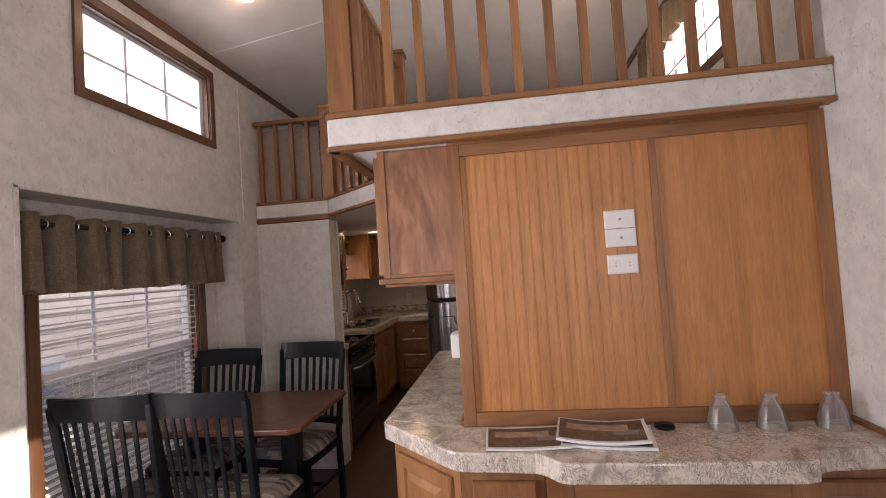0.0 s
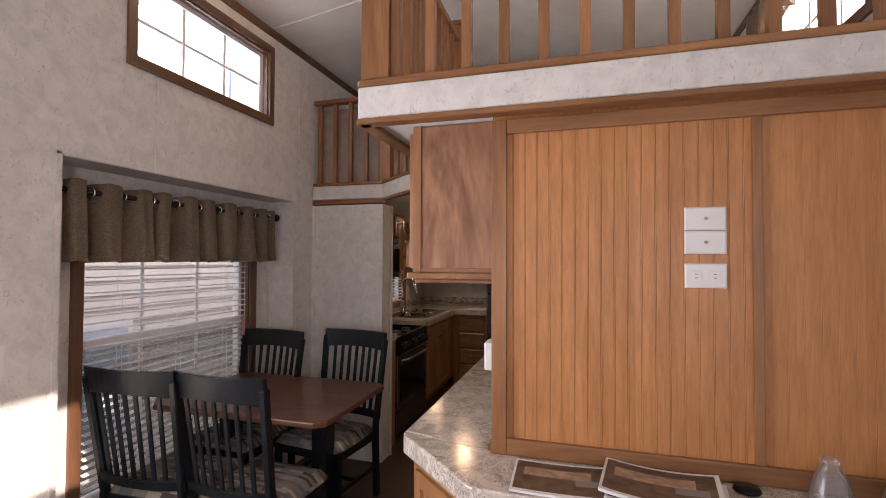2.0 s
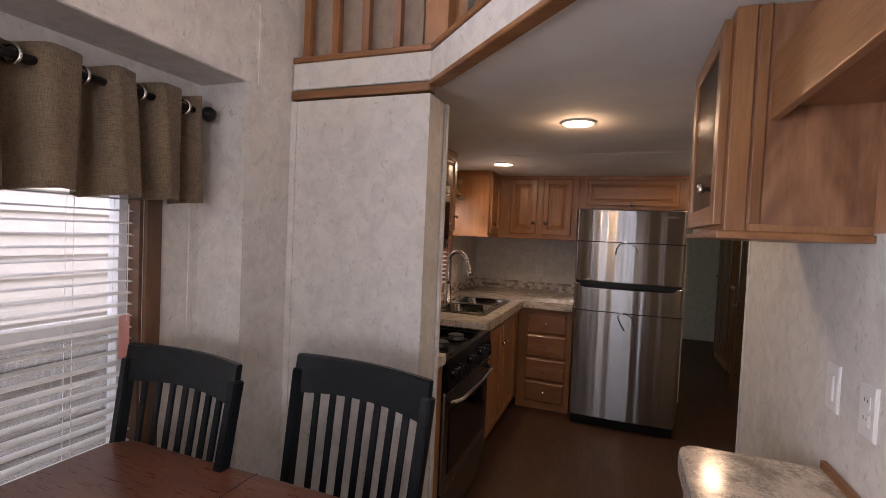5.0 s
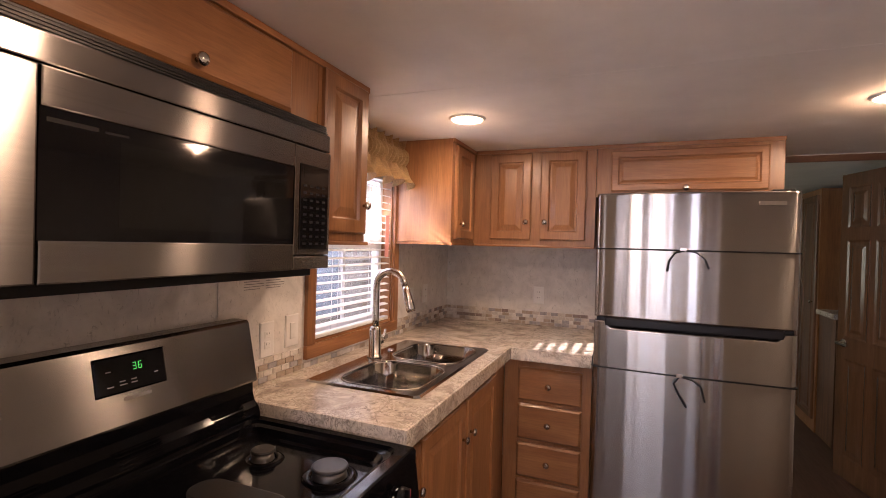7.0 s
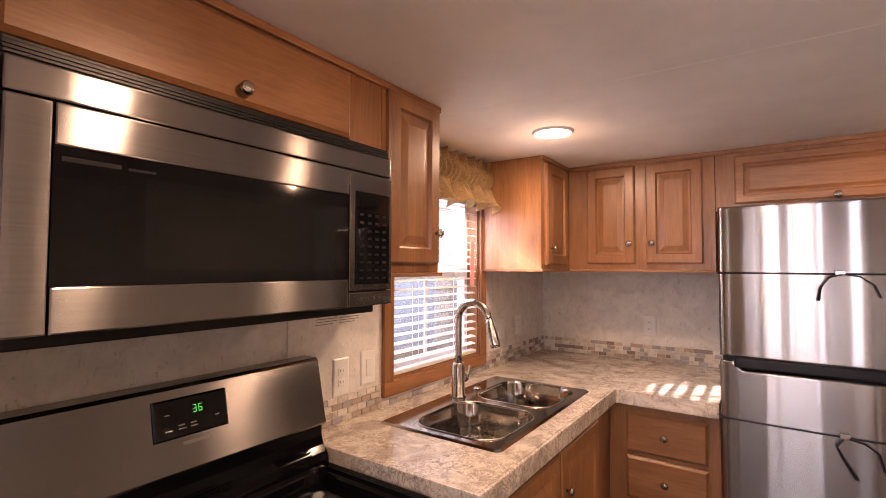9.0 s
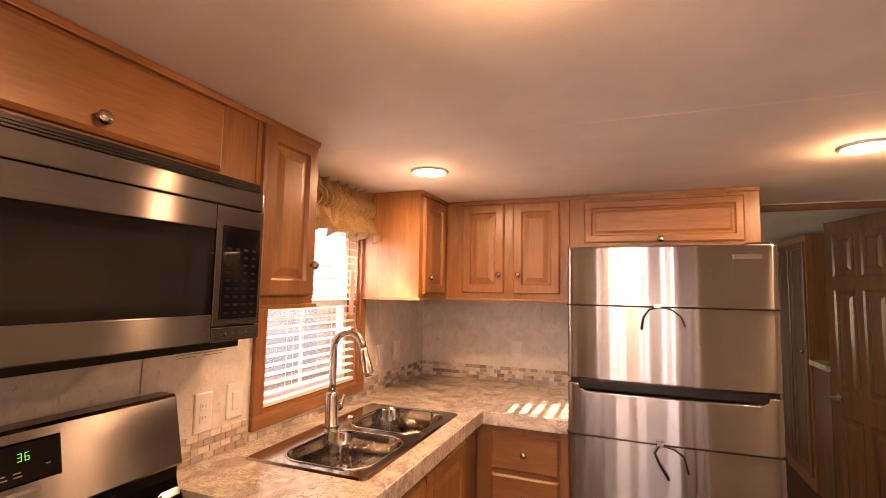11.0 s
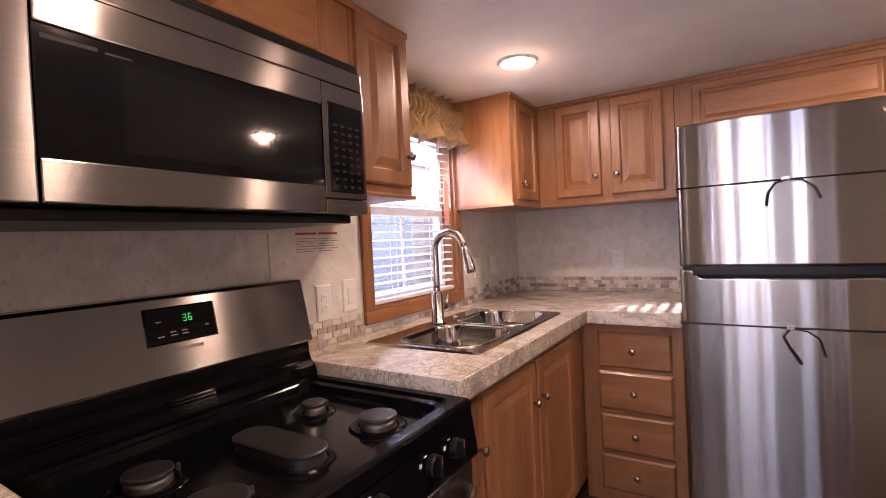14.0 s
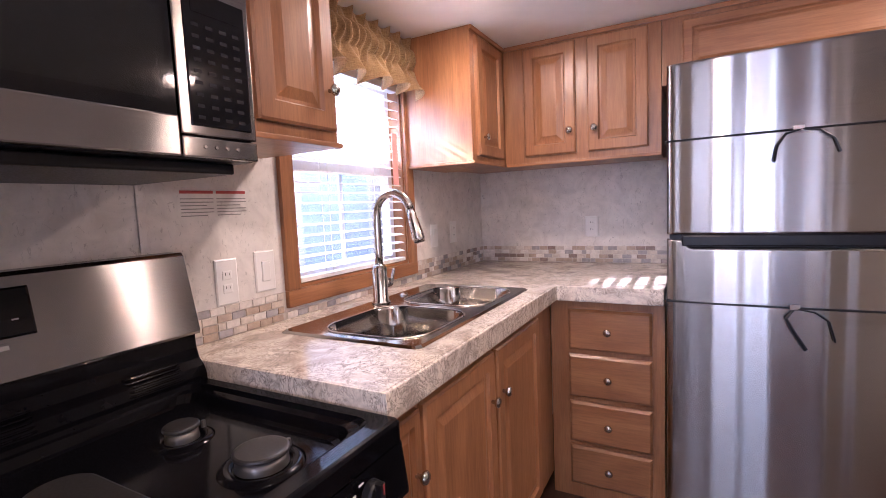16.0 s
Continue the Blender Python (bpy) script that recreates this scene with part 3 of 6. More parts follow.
# ---- windows ----
def grid_window(name, x, inward, y0, y1, z0, z1, cols, rows, casing, depth, label):
    """A window in a long wall: wooden casing and jambs, white vinyl frame and bars, panes."""
    win = tagged(thing(name, (x, (y0 + y1) / 2, z0)), label, "window", "", "structure")
    s = inward
    cw = 0.048
    for a in ((y0 - cw, z0 - cw, y1 + cw, z0), (y0 - cw, z1, y1 + cw, z1 + cw), (y0 - cw, z0, y0, z1), (y1, z0, y1 + cw, z1)):
        part("casing", B(x, a[0], a[1], x + s * 0.016, a[2], a[3], 0.003), casing["y" if a[3] - a[1] < 0.1 else "z"], win)
    xo = x - s * depth
    for a in ((y0, z0, y1, z0 + 0.012), (y0, z1 - 0.012, y1, z1), (y0, z0 + 0.012, y0 + 0.012, z1 - 0.012), (y1 - 0.012, z0 + 0.012, y1, z1 - 0.012)):
        part("jamb", B(x - s * 0.001, a[0], a[1], xo + s * 0.05, a[2], a[3]), casing["y"], win)
    f = 0.035
    bm = B(xo, y0, z0, xo + s * 0.04, y1, z0 + f)
    B(xo, y0, z1 - f, xo + s * 0.04, y1, z1, 0, bm)
    B(xo, y0, z0 + f, xo + s * 0.04, y0 + f, z1 - f, 0, bm)
    B(xo, y1 - f, z0 + f, xo + s * 0.04, y1, z1 - f, 0, bm)
    part("window_frame", bm, VINYL, win)
    for i in range(1, cols):
        y = y0 + f + (y1 - y0 - 2 * f) * i / cols
        part("bar", B(xo + s * 0.012, y - 0.008, z0 + f, xo + s * 0.024, y + 0.008, z1 - f), VINYL, win)
    for i in range(1, rows):
        z = z0 + f + (z1 - z0 - 2 * f) * i / rows
        part("bar", B(xo + s * 0.010, y0 + f, z - 0.008, xo + s * 0.022, y1 - f, z + 0.008), VINYL, win)
    p = part("pane", B(xo + s * 0.016, y0 + f, z0 + f, xo + s * 0.019, y1 - f, z1 - f), PANE, win)
    p.visible_shadow = False
    return win


grid_window("window_1", XL, 1, 2.02, 3.02, 2.505, 2.955, 3, 2, DARK_TRIM, 0.085, "high window with a brown wooden frame and white bars")
grid_window("window_2", XR, -1, 2.42, 3.40, 2.505, 2.955, 3, 2, DARK_TRIM, 0.085, "loft window with a brown wooden frame and white bars")
grid_window("window_3", XR, -1, -0.95, 0.46, 2.575, 3.065, 1, 1, DARK_TRIM, 0.1, "high window with a brown wooden frame and one clear pane")


def sash_window(name, x, y0, y1, z0, z1, rail_z, bars, casing, cw, label):
    win = tagged(thing(name, (x, (y0 + y1) / 2, z0)), label, "window", "", "structure")
    for a in ((y0 - cw, z0 - cw, y1 + cw, z0), (y0 - cw, z1, y1 + cw, z1 + cw), (y0 - cw, z0, y0, z1), (y1, z0, y1 + cw, z1)):
        part("casing", B(x, a[0], a[1], x + 0.018, a[2], a[3], 0.003), casing["y" if a[3] - a[1] < 0.12 else "z"], win)
    xo = x - 0.11
    for a in ((y0, z0, y1, z0 + 0.012), (y0, z0 + 0.012, y0 + 0.012, z1), (y1 - 0.012, z0 + 0.012, y1, z1)):
        part("jamb", B(x - 0.001, a[0], a[1], xo, a[2], a[3]), casing["y"], win)
    f = 0.04
    bm = B(xo, y0, z0, xo + 0.05, y1, z0 + f)
    B(xo, y0, z1 - f, xo + 0.05, y1, z1, 0, bm)
    B(xo, y0, z0 + f, xo + 0.05, y0 + f, z1 - f, 0, bm)
    B(xo, y1 - f, z0 + f, xo + 0.05, y1, z1 - f, 0, bm)
    part("window_frame", bm, VINYL, win)
    part("meeting_rail", B(xo + 0.012, y0 + f, rail_z - 0.028, xo + 0.062, y1 - f, rail_z + 0.028, 0.004), VINYL, win)
    part("sash_lock", B(xo + 0.03, (y0 + y1) / 2 - 0.03, rail_z + 0.028, xo + 0.055, (y0 + y1) / 2 + 0.03, rail_z + 0.04, 0.003), VINYL, win)
    for i in range(1, bars + 1):
        y = y0 + (y1 - y0) * i / (bars + 1)
        part("bar", B(xo + 0.02, y - 0.009, z0 + f, xo + 0.03, y + 0.009, z1 - f), VINYL, win)
    p = part("pane", B(xo + 0.023, y0 + f, z0 + f, xo + 0.026, y1 - f, z1 - f), PANE, win)
    p.visible_shadow = False
    p = part("insect_screen", B(xo + 0.004, y0 + f, z0 + f, xo + 0.006, y1 - f, rail_z - 0.028), SCREENED, win, "grey insect screen")
    p.visible_shadow = False
    return win


sash_window("window_4", -2.20, 1.94, 3.115, 0.31, 1.61, 1.10, 2, DARK_TRIM, 0.055, "dining window with a brown wooden frame and white vinyl sashes")
sash_window("window_5", KX, 5.18, 5.865, 1.005, 1.80, 1.43, 1, OAK, 0.055, "kitchen window with an orange wooden frame and white vinyl sashes")
# end windows of the living room
end = tagged(thing("window_6", (-0.43, YF, 0.75)), "wide end window with white bars", "window", "", "structure")
for x in (-1.45, -0.93, -0.06, 0.53):
    part("bar", B(x, YF - 0.09, 0.75, x + 0.05, YF - 0.04, 2.25), VINYL, end)


def blind(name, x, y0, y1, z0, z1, pitch, wide, tilt, label):
    """A lowered horizontal blind: head rail, slats on ladder cords, bottom rail."""
    ob = thing(name, (x, (y0 + y1) / 2, z0), label, "blind")
    part("head_rail", B(x - 0.02, y0, z1 - 0.03, x + 0.02, y1, z1, 0.003), BLIND_MAT, ob)
    part("bottom_rail", B(x - 0.018, y0, z0, x + 0.018, y1, z0 + 0.016, 0.003), BLIND_MAT, ob)
    one = bmesh.new()
    rows = []
    for k in range(5):
        s = (k / 4 - 0.5)
        a = radians(tilt)
        px, pz = s * wide, 0.0028 * (1 - 4 * s * s)
        dx, dz = px * math.cos(a) - pz * math.sin(a), px * math.sin(a) + pz * math.cos(a)
        rows.append([one.verts.new((dx, yy, dz)) for yy in (y0 - (y0 + y1) / 2 + 0.004, y1 - (y0 + y1) / 2 - 0.004)])
    low = [[one.verts.new((v.co.x, v.co.y, v.co.z - 0.0012)) for v in r] for r in rows]
    for a, b in zip(rows, rows[1:]):
        one.faces.new((a[0], b[0], b[1], a[1]))
    for a, b in zip(low, low[1:]):
        one.faces.new((a[0], a[1], b[1], b[0]))
    one.faces.new((rows[0][0], rows[0][1], low[0][1], low[0][0]))
    one.faces.new((rows[-1][1], rows[-1][0], low[-1][0], low[-1][1]))
    me = bpy.data.meshes.new("slat")
    one.to_mesh(me)
    one.free()
    me.materials.append(BLIND_MAT)
    n = int((z1 - z0 - 0.06) / pitch)
    for i in range(n):
        s = new("slat", me)
        s.parent = ob
        s.location = (0, 0, 0.03 + pitch * (i + 0.5) + random.uniform(-0.001, 0.001))
        s.rotation_euler = (radians(random.uniform(-0.12, 0.12)), radians(random.uniform(-2, 2)), 0)
    m = 2 if y1 - y0 < 0.9 else 3
    for i in range(m):
        y = y0 + (y1 - y0) * (i + 0.5) / m
        for dx in (-wide / 2, wide / 2):
            part("ladder_cord", tube([(x + dx, y, z0 + 0.01), (x + dx, y, z1 - 0.03)], 0.0011, 6), BLIND_MAT, ob)
    return ob


dining_blind = blind("window_blind", -2.222, 1.965, 3.09, 0.325, 1.60, 0.038, 0.036, -6, "white horizontal slat blind, lowered and half open, in the dining window")
part("lift_cord", tube([(-2.195, 3.06, 1.5), (-2.195, 3.06, 1.12)], 0.0015, 6), BLIND_MAT, dining_blind)
part("warning_tag", B(-2.197, 3.035, 1.0, -2.194, 3.07, 1.14, 0.001), PINK_TAG, dining_blind, "faded pink paper tag")
kitchen_blind = blind("window_blind", KX - 0.018, 5.20, 5.845, 1.02, 1.795, 0.0365, 0.034, -10, "white horizontal slat blind, lowered and half open, in the kitchen window")
part("warning_tag", B(KX + 0.012, 5.76, 1.36, KX + 0.015, 5.80, 1.58, 0.001), PINK_TAG, kitchen_blind, "faded pink paper tag")


# ---- curtains ----
def grommet_valance(name, x, y0, y1, rod_z, top, bottom, folds, label, extra=0.05):
    """A valance on a rod: the cloth weaves in and out between metal rings."""
    ob = thing(name, (x, (y0 + y1) / 2, rod_z), label, "valance")
    bm = bmesh.new()
    nu, nv = folds * 20, 10
    rows = []
    for i in range(nu + 1):
        u = i / nu
        y = y0 + (y1 - y0) * u
        ph = u * folds * 2 * math.pi
        w = noise.noise((u * 9, 2.1, 0.3)) * 0.03
        ph += 1.5 * noise.noise((u * 8, 0.7, 4.4))
        col = []
        for k in range(nv + 1):
            v = k / nv
            amp = 0.036 + 0.018 * v + 0.014 * noise.noise((u * 7, v * 0.6, 3))
            z = top + (bottom - top) * v + 0.006 * math.sin(ph) + 0.006 * noise.noise((u * 14, v * 2, 5))
            col.append(bm.verts.new((x - 0.008 + amp * (math.tanh(2.6 * math.sin(ph + 1.5 * v * noise.noise((u * 9, 1, 1)))) + 0.16 * math.sin(2 * ph + 0.6)) + w * v, y - 0.012 * math.cos(ph) * (1 - 0.4 * v) + 0.012 * v * noise.noise((u * 20, v, 7)), z)))
        rows.append(col)
    for a, b in zip(rows, rows[1:]):
        for k in range(nv):
            bm.faces.new((a[k], b[k], b[k + 1], a[k + 1]))
    bmesh.ops.solidify(bm, geom=bm.faces[:], thickness=0.003)
    part("cloth", bm, BURLAP, ob, "", True)
    part("rod", tube([(x, y0 - extra, rod_z), (x, y1 + extra * 0.5, rod_z)], 0.0125, 14), ROD_MAT, ob, "black metal rod", True)
    ball = [(0.0, -0.03), (0.012, -0.026), (0.014, -0.02), (0.024, -0.01), (0.028, 0.004), (0.024, 0.018), (0.012, 0.028), (0.0, 0.03)]
    for yy, s in ((y0 - extra - 0.02, 1), (y1 + extra * 0.5 + 0.02, -1)):
        part("finial", lathe(ball, Matrix.Translation((x, yy, rod_z)) @ Matrix.Rotation(radians(90 * s), 4, "X"), 16), ROD_MAT, ob, "black ball finial", True)
    for i in range(folds):
        y = y0 + (y1 - y0) * (i + 1) / (folds + 0.6) if folds < 3 else y0 + (y1 - y0) * (i + 0.5) / folds + 0.018
        s = 0.7 + 0.5 * noise.noise((i * 1.7, 0.2, 0))
        ring = [(0.019, -0.004), (0.026, -0.004), (0.028, 0), (0.026, 0.004), (0.019, 0.004), (0.019, -0.004)]
        part("grommet", lathe(ring, Matrix.Translation((x, min(y, y1 - 0.02), rod_z)) @ Matrix.Rotation(radians(35 * s), 4, "Z") @ Matrix.Rotation(radians(90), 4, "X"), 20), CHROME, ob, "bright metal grommet", True)
    for yy in (y0 + 0.1, y1 - 0.1):
        part("bracket", B(x - 0.11 if x < -2.05 else x - 0.07, yy - 0.01, rod_z - 0.022, x + 0.005, yy + 0.01, rod_z - 0.012, 0.002), ROD_MAT, ob)
    return ob


grommet_valance("valance", -2.105, 1.80, 3.235, 1.836, 1.882, 1.515, 9, "brown burlap valance hung by metal grommets on a black rod", 0.04)
grommet_valance("valance", -1.90, 0.25, 1.27, 2.18, 2.235, 1.80, 8, "brown burlap valance hung by metal grommets on a black rod", 0.05)


# ---- what stands outside ----
neighbour = thing("neighbouring_trailer", (-3.55, 4.0, -0.6), "tan trailer home with lap siding and white windows", "trailer")
bm = B(-3.75, -4, -0.6, -3.57, 12, 2.05)
part("wall", bm, SIDING, neighbour)
course = bmesh.new()
rise, lean = 0.115, 0.022
for p in ((-3.57, 0.0), (-3.57 + lean, 0.0), (-3.565, rise)):
    for y in (-4, 12):
        course.verts.new((p[0] + 3.55, y - 4.0, p[1]))
course.verts.ensure_lookup_table()
v = course.verts
for f in ((2, 3, 5, 4), (0, 1, 3, 2), (0, 2, 4), (1, 5, 3)):
    course.faces.new([v[i] for i in f])
me = bpy.data.meshes.new("siding_board")
course.to_mesh(me)
course.free()
me.materials.append(SIDING)
for i in range(23):
    s = new("siding_board", me)
    s.parent = neighbour
    s.location = (0, 0, i * rise)
SKY_GLASS = plain("pale_window_glass", (0.50, 0.60, 0.70), 0.08, 0.0, 0.1, 3, 0.0)
for y0, y1, z0, z1 in ((2.80, 3.33, 0.0, 1.02), (1.98, 2.42, 1.10, 1.75), (6.6, 7.5, 0.7, 1.75), (8.1, 8.6, 0.9, 1.75)):
    w = part("window", B(-3.56, y0, z0, -3.525, y1, z1, 0.006), VINYL, neighbour, "white vinyl window frame")
    part("glass", B(-3.53, y0 + 0.05, z0 + 0.05, -3.519, y1 - 0.05, z1 - 0.05), SKY_GLASS, w)
shutter = part("shutter", B(-3.56, 2.44, 1.08, -3.535, 2.72, 1.78, 0.004), VINYL, neighbour, "white louvred shutter")
for k in range(14):
    part("louvre", B(-3.537, 2.475, 1.12 + 0.045 * k, -3.522, 2.685, 1.15 + 0.045 * k, 0.003), VINYL, shutter)
part("roof", B(-5.6, -4.1, 2.05, -3.45, 12.1, 2.15, 0.02), VINYL, neighbour)
ground = part("ground", B(-400, -400, -0.9, 400, 400, -0.6), DIRT)
tagged(ground, "tan gravel ground between the trailers", "ground", "", "structure")


# ---- dining furniture ----
table = thing("dining_table", (-1.63, 2.66, 0), "reddish-brown wooden dining table with a clipped-corner top on black legs", "table")
x0, x1, y0, y1, c = -2.165, -1.10, 2.265, 3.035, 0.05
part("tabletop", prism([(x0 + c, y0), (x1 - c, y0), (x1, y0 + c), (x1, y1 - c), (x1 - c, y1), (x0 + c, y1), (x0, y1 - c), (x0, y0 + c)], 0.722, 0.755, 0.009), TABLE_WOOD, table)
part("leaf_seam", B(-1.626, y0 + 0.002, 0.7535, -1.624, y1 - 0.002, 0.7555), BLACK_WOOD, table)
part("apron", B(-2.03, 2.42, 0.66, -1.23, 2.88, 0.722, 0.004), BLACK_WOOD, table)
for x in (-1.94, -1.32):
    part("post", B(x - 0.045, 2.60, 0.07, x + 0.045, 2.70, 0.66, 0.006), BLACK_WOOD, table)
    part("foot", B(x - 0.04, 2.36, 0.0, x + 0.04, 2.94, 0.07, 0.012), BLACK_WOOD, table)
part("stretcher", B(-1.895, 2.63, 0.25, -1.365, 2.67, 0.33, 0.005), BLACK_WOOD, table)

chair = thing("dining_chair", (0, 0, 0), "black wooden slat-back dining chair with a patchwork-print cushioned seat", "chair", "chairs round the table")
W, D, H = 0.236, 0.21, 1.045


def bar(a, b, sx, sy, bevel=0.004):
    """A straight squared bar between two places."""
    a, b = Vector(a), Vector(b)
    d = (b - a).normalized()
    s = Vector((1, 0, 0))
    s = (s - d * s.dot(d)).normalized()
    t = d.cross(s)
    bm = bmesh.new()
    ends = [[bm.verts.new(p + s * (i * sx / 2) + t * (j * sy / 2)) for i, j in ((-1, -1), (1, -1), (1, 1), (-1, 1))] for p in (a, b)]
    bm.faces.new(ends[0][::-1])
    bm.faces.new(ends[1])
    for k in range(4):
        bm.faces.new((ends[0][k], ends[0][(k + 1) % 4], ends[1][(k + 1) % 4], ends[1][k]))
    if bevel:
        bmesh.ops.bevel(bm, geom=bm.edges[:], offset=bevel, segments=2, affect="EDGES")
    return bm


for s in (-1, 1):
    part("leg", bar((s * (W - 0.02), D - 0.02, 0), (s * (W - 0.02), D - 0.02, 0.43), 0.036, 0.036), BLACK_WOOD, chair)
    bm = bar((s * (W - 0.025), -D - 0.03, 0), (s * (W - 0.02), -D, 0.45), 0.034, 0.04)
    merge(bm, bar((s * (W - 0.02), -D, 0.44), (s * W, -D - 0.085, 1.0), 0.032, 0.036))
    part("leg", bm, BLACK_WOOD, chair)
    part("side_stretcher", bar((s * (W - 0.02), D - 0.03, 0.2), (s * (W - 0.022), -D - 0.015, 0.2), 0.02, 0.026), BLACK_WOOD, chair)
    part("seat_rail", bar((s * (W - 0.02), D - 0.03, 0.405), (s * (W - 0.022), -D + 0.01, 0.405), 0.022, 0.06), BLACK_WOOD, chair)
for y in (D - 0.02, -D):
    part("seat_rail", B(-W + 0.04, y - 0.011, 0.375, W - 0.04, y + 0.011, 0.435, 0.003), BLACK_WOOD, chair)
part("stretcher", B(-W + 0.03, -0.011, 0.188, W - 0.03, 0.011, 0.212, 0.003), BLACK_WOOD, chair)


def back_y(z, x):
    """The back leans, and bows away from the sitter."""
    return -D - 0.085 * (z - 0.44) / 0.56 - 0.035 * (1 - (x / W) ** 2)


for z0, z1 in ((0.925, H), (0.50, 0.545)):
    bm = bmesh.new()
    cols = []
    for i in range(13):
        x = -W - 0.006 + (2 * W + 0.012) * i / 12
        t0 = z0 + (0.012 * (1 - (x / W) ** 2) if z0 > 0.8 else 0)
        cols.append([bm.verts.new((x, back_y(z, x) + dy, z)) for z, dy in ((t0, -0.011), (z1, -0.011), (z1, 0.011), (t0, 0.011))])
    for a, b in zip(cols, cols[1:]):
        for k in range(4):
            bm.faces.new((a[k], b[k], b[(k + 1) % 4], a[(k + 1) % 4]))
    bm.faces.new(cols[0])
    bm.faces.new(cols[-1][::-1])
    bmesh.ops.recalc_face_normals(bm, faces=bm.faces[:])
    bmesh.ops.bevel(bm, geom=[e for e in bm.edges if abs(e.verts[0].co.x - e.verts[1].co.x) > 1e-4 or e.is_boundary], offset=0.004, segments=2, affect="EDGES")
    part("top_rail" if z0 > 0.8 else "back_rail", bm, BLACK_WOOD, chair)
for i in range(7):
    x = -0.165 + 0.055 * i
    part("slat", bar((x * 0.92, back_y(0.53, x), 0.53), (x, back_y(0.94, x), 0.945), 0.022, 0.010, 0.002), BLACK_WOOD, chair)
bm = bmesh.new()
n = 12
gridv = []
for i in range(n + 1):
    row = []
    for k in range(n + 1):
        u, w = 2 * i / n - 1, 2 * k / n - 1
        r = max(abs(u), abs(w))
        x = u * W * (1.0 - 0.06 * (w < 0) * abs(w)) * (1 - 0.05 * abs(w) ** 6)
        y = w * (D + 0.005) * (1 - 0.05 * abs(u) ** 6) + 0.005
        row.append(bm.verts.new((x, y, 0.437 + 0.05 * (1 - r ** 6) ** 0.6)))
    gridv.append(row)
for i in range(n):
    for k in range(n):
        bm.faces.new((gridv[i][k], gridv[i + 1][k], gridv[i + 1][k + 1], gridv[i][k + 1]))
rim = bmesh.ops.extrude_edge_only(bm, edges=[e for e in bm.edges if e.is_boundary])
down = [g for g in rim["geom"] if isinstance(g, bmesh.types.BMVert)]
for v in down:
    v.co.z = 0.434
bm.faces.new(sorted(down, key=lambda v: math.atan2(v.co.y, v.co.x)))
part("seat", bm, SEAT_CLOTH, chair, "padded seat in grey, cream and brown patchwork print", True)
chair.matrix_basis = pose(-1.862, 2.195, 0, 0, 0, 3)
copy_thing(chair, pose(-1.388, 2.225, 0, 0, 0, -2))
copy_thing(chair, pose(-1.972, 2.765, 0, 0, 0, 177))
copy_thing(chair, pose(-1.447, 2.915, 0, 0, 0, 173))

plate("light_switch", (XL, 1.395, 1.09), (0, 1, 0), (1, 0, 0), 0.115, 0.115, [("rocker", 0.034, 0.0575), ("rocker", 0.081, 0.0575)], "white double rocker switch plate on the wall")


# ---- loft railing ----
rail = thing("loft_railing", (-0.64, 1.71, 2.108), "oak loft railing with square balusters, a cap rail and newel posts", "railing")
RAIL_TOP = 2.80
for i, (a, b) in enumerate(EDGES):
    part("sill", run_box(a, b, 0.075, 0.010, 2.1085, 2.132, 0.004), OAK["x"], rail)
    part("cap_rail", run_box(a, b, 0.060, 0.005, RAIL_TOP - 0.035, RAIL_TOP, 0.006), OAK["x"], rail)
shaft = B(-0.016, -0.016, 2.132, 0.016, 0.016, RAIL_TOP - 0.035, 0.003)
me = bpy.data.meshes.new("baluster")
bmesh.ops.translate(shaft, verts=shaft.verts, vec=(0, 0, -2.108))
shaft.to_mesh(me)
shaft.free()
me.materials.append(OAK["z"])


def balusters(places):
    for x, y, turn in places:
        s = new("baluster", me)
        s.parent = rail
        s.location = (x + 0.64, y - 1.71, 0)
        s.rotation_euler = (0, 0, radians(turn))


balusters([(-0.517 + 0.1215 * i, 1.742, 0) for i in range(14)])
balusters([(-0.608, 1.86 + 0.11 * i, 0) for i in range(9)])
balusters([(-1.378 + 0.046 + 0.642 * t, 3.585 - 0.642 * t + 0.002, 45) for t in (0.14, 0.29, 0.44, 0.59, 0.74, 0.89, 1.04)])
balusters([(-1.94 + 0.135 * i, 3.617, 0) for i in range(5)])
part("newel_post", B(-0.636, 1.714, 2.132, -0.535, 1.765, 2.98, 0.005), OAK["z"], rail)
for x, y in ((-0.60, 2.86), (-1.37, 3.62)):
    p = part("newel_post", B(x - 0.045, y - 0.03, 2.132, x + 0.045, y + 0.06, RAIL_TOP + 0.06, 0.005), OAK["z"], rail)
    part("cap", B(x - 0.055, y - 0.04, RAIL_TOP + 0.06, x + 0.055, y + 0.07, RAIL_TOP + 0.085, 0.006), OAK["x"], p)
# added panel whose dark tan stands in for the dim loft behind the railing
tagged(part("wall_loft", B(-1.985, 3.70, 2.101, -1.47, 3.72, 2.755, 0.002), LOFT_SHADE), "added tan wallboard panel, loft shade in its colour, behind the railing", "wall", "", "structure")
loft_curtain = thing("valance", (1.06, 3.2, 2.9), "brown ruffled valance over the loft window", "valance")
bm = bmesh.new()
rows = []
for i in range(61):
    u = i / 60
    y = 2.62 + 0.95 * u
    rows.append([bm.verts.new((1.075 - 0.022 * (1 + math.sin(u * 52)) * (0.5 + 0.5 * v), y, 3.03 - (0.24 + 0.32 * max(0, u - 0.45) * 2 + 0.02 * math.sin(u * 26)) * v)) for v in (0, 0.25, 0.5, 0.75, 1)])
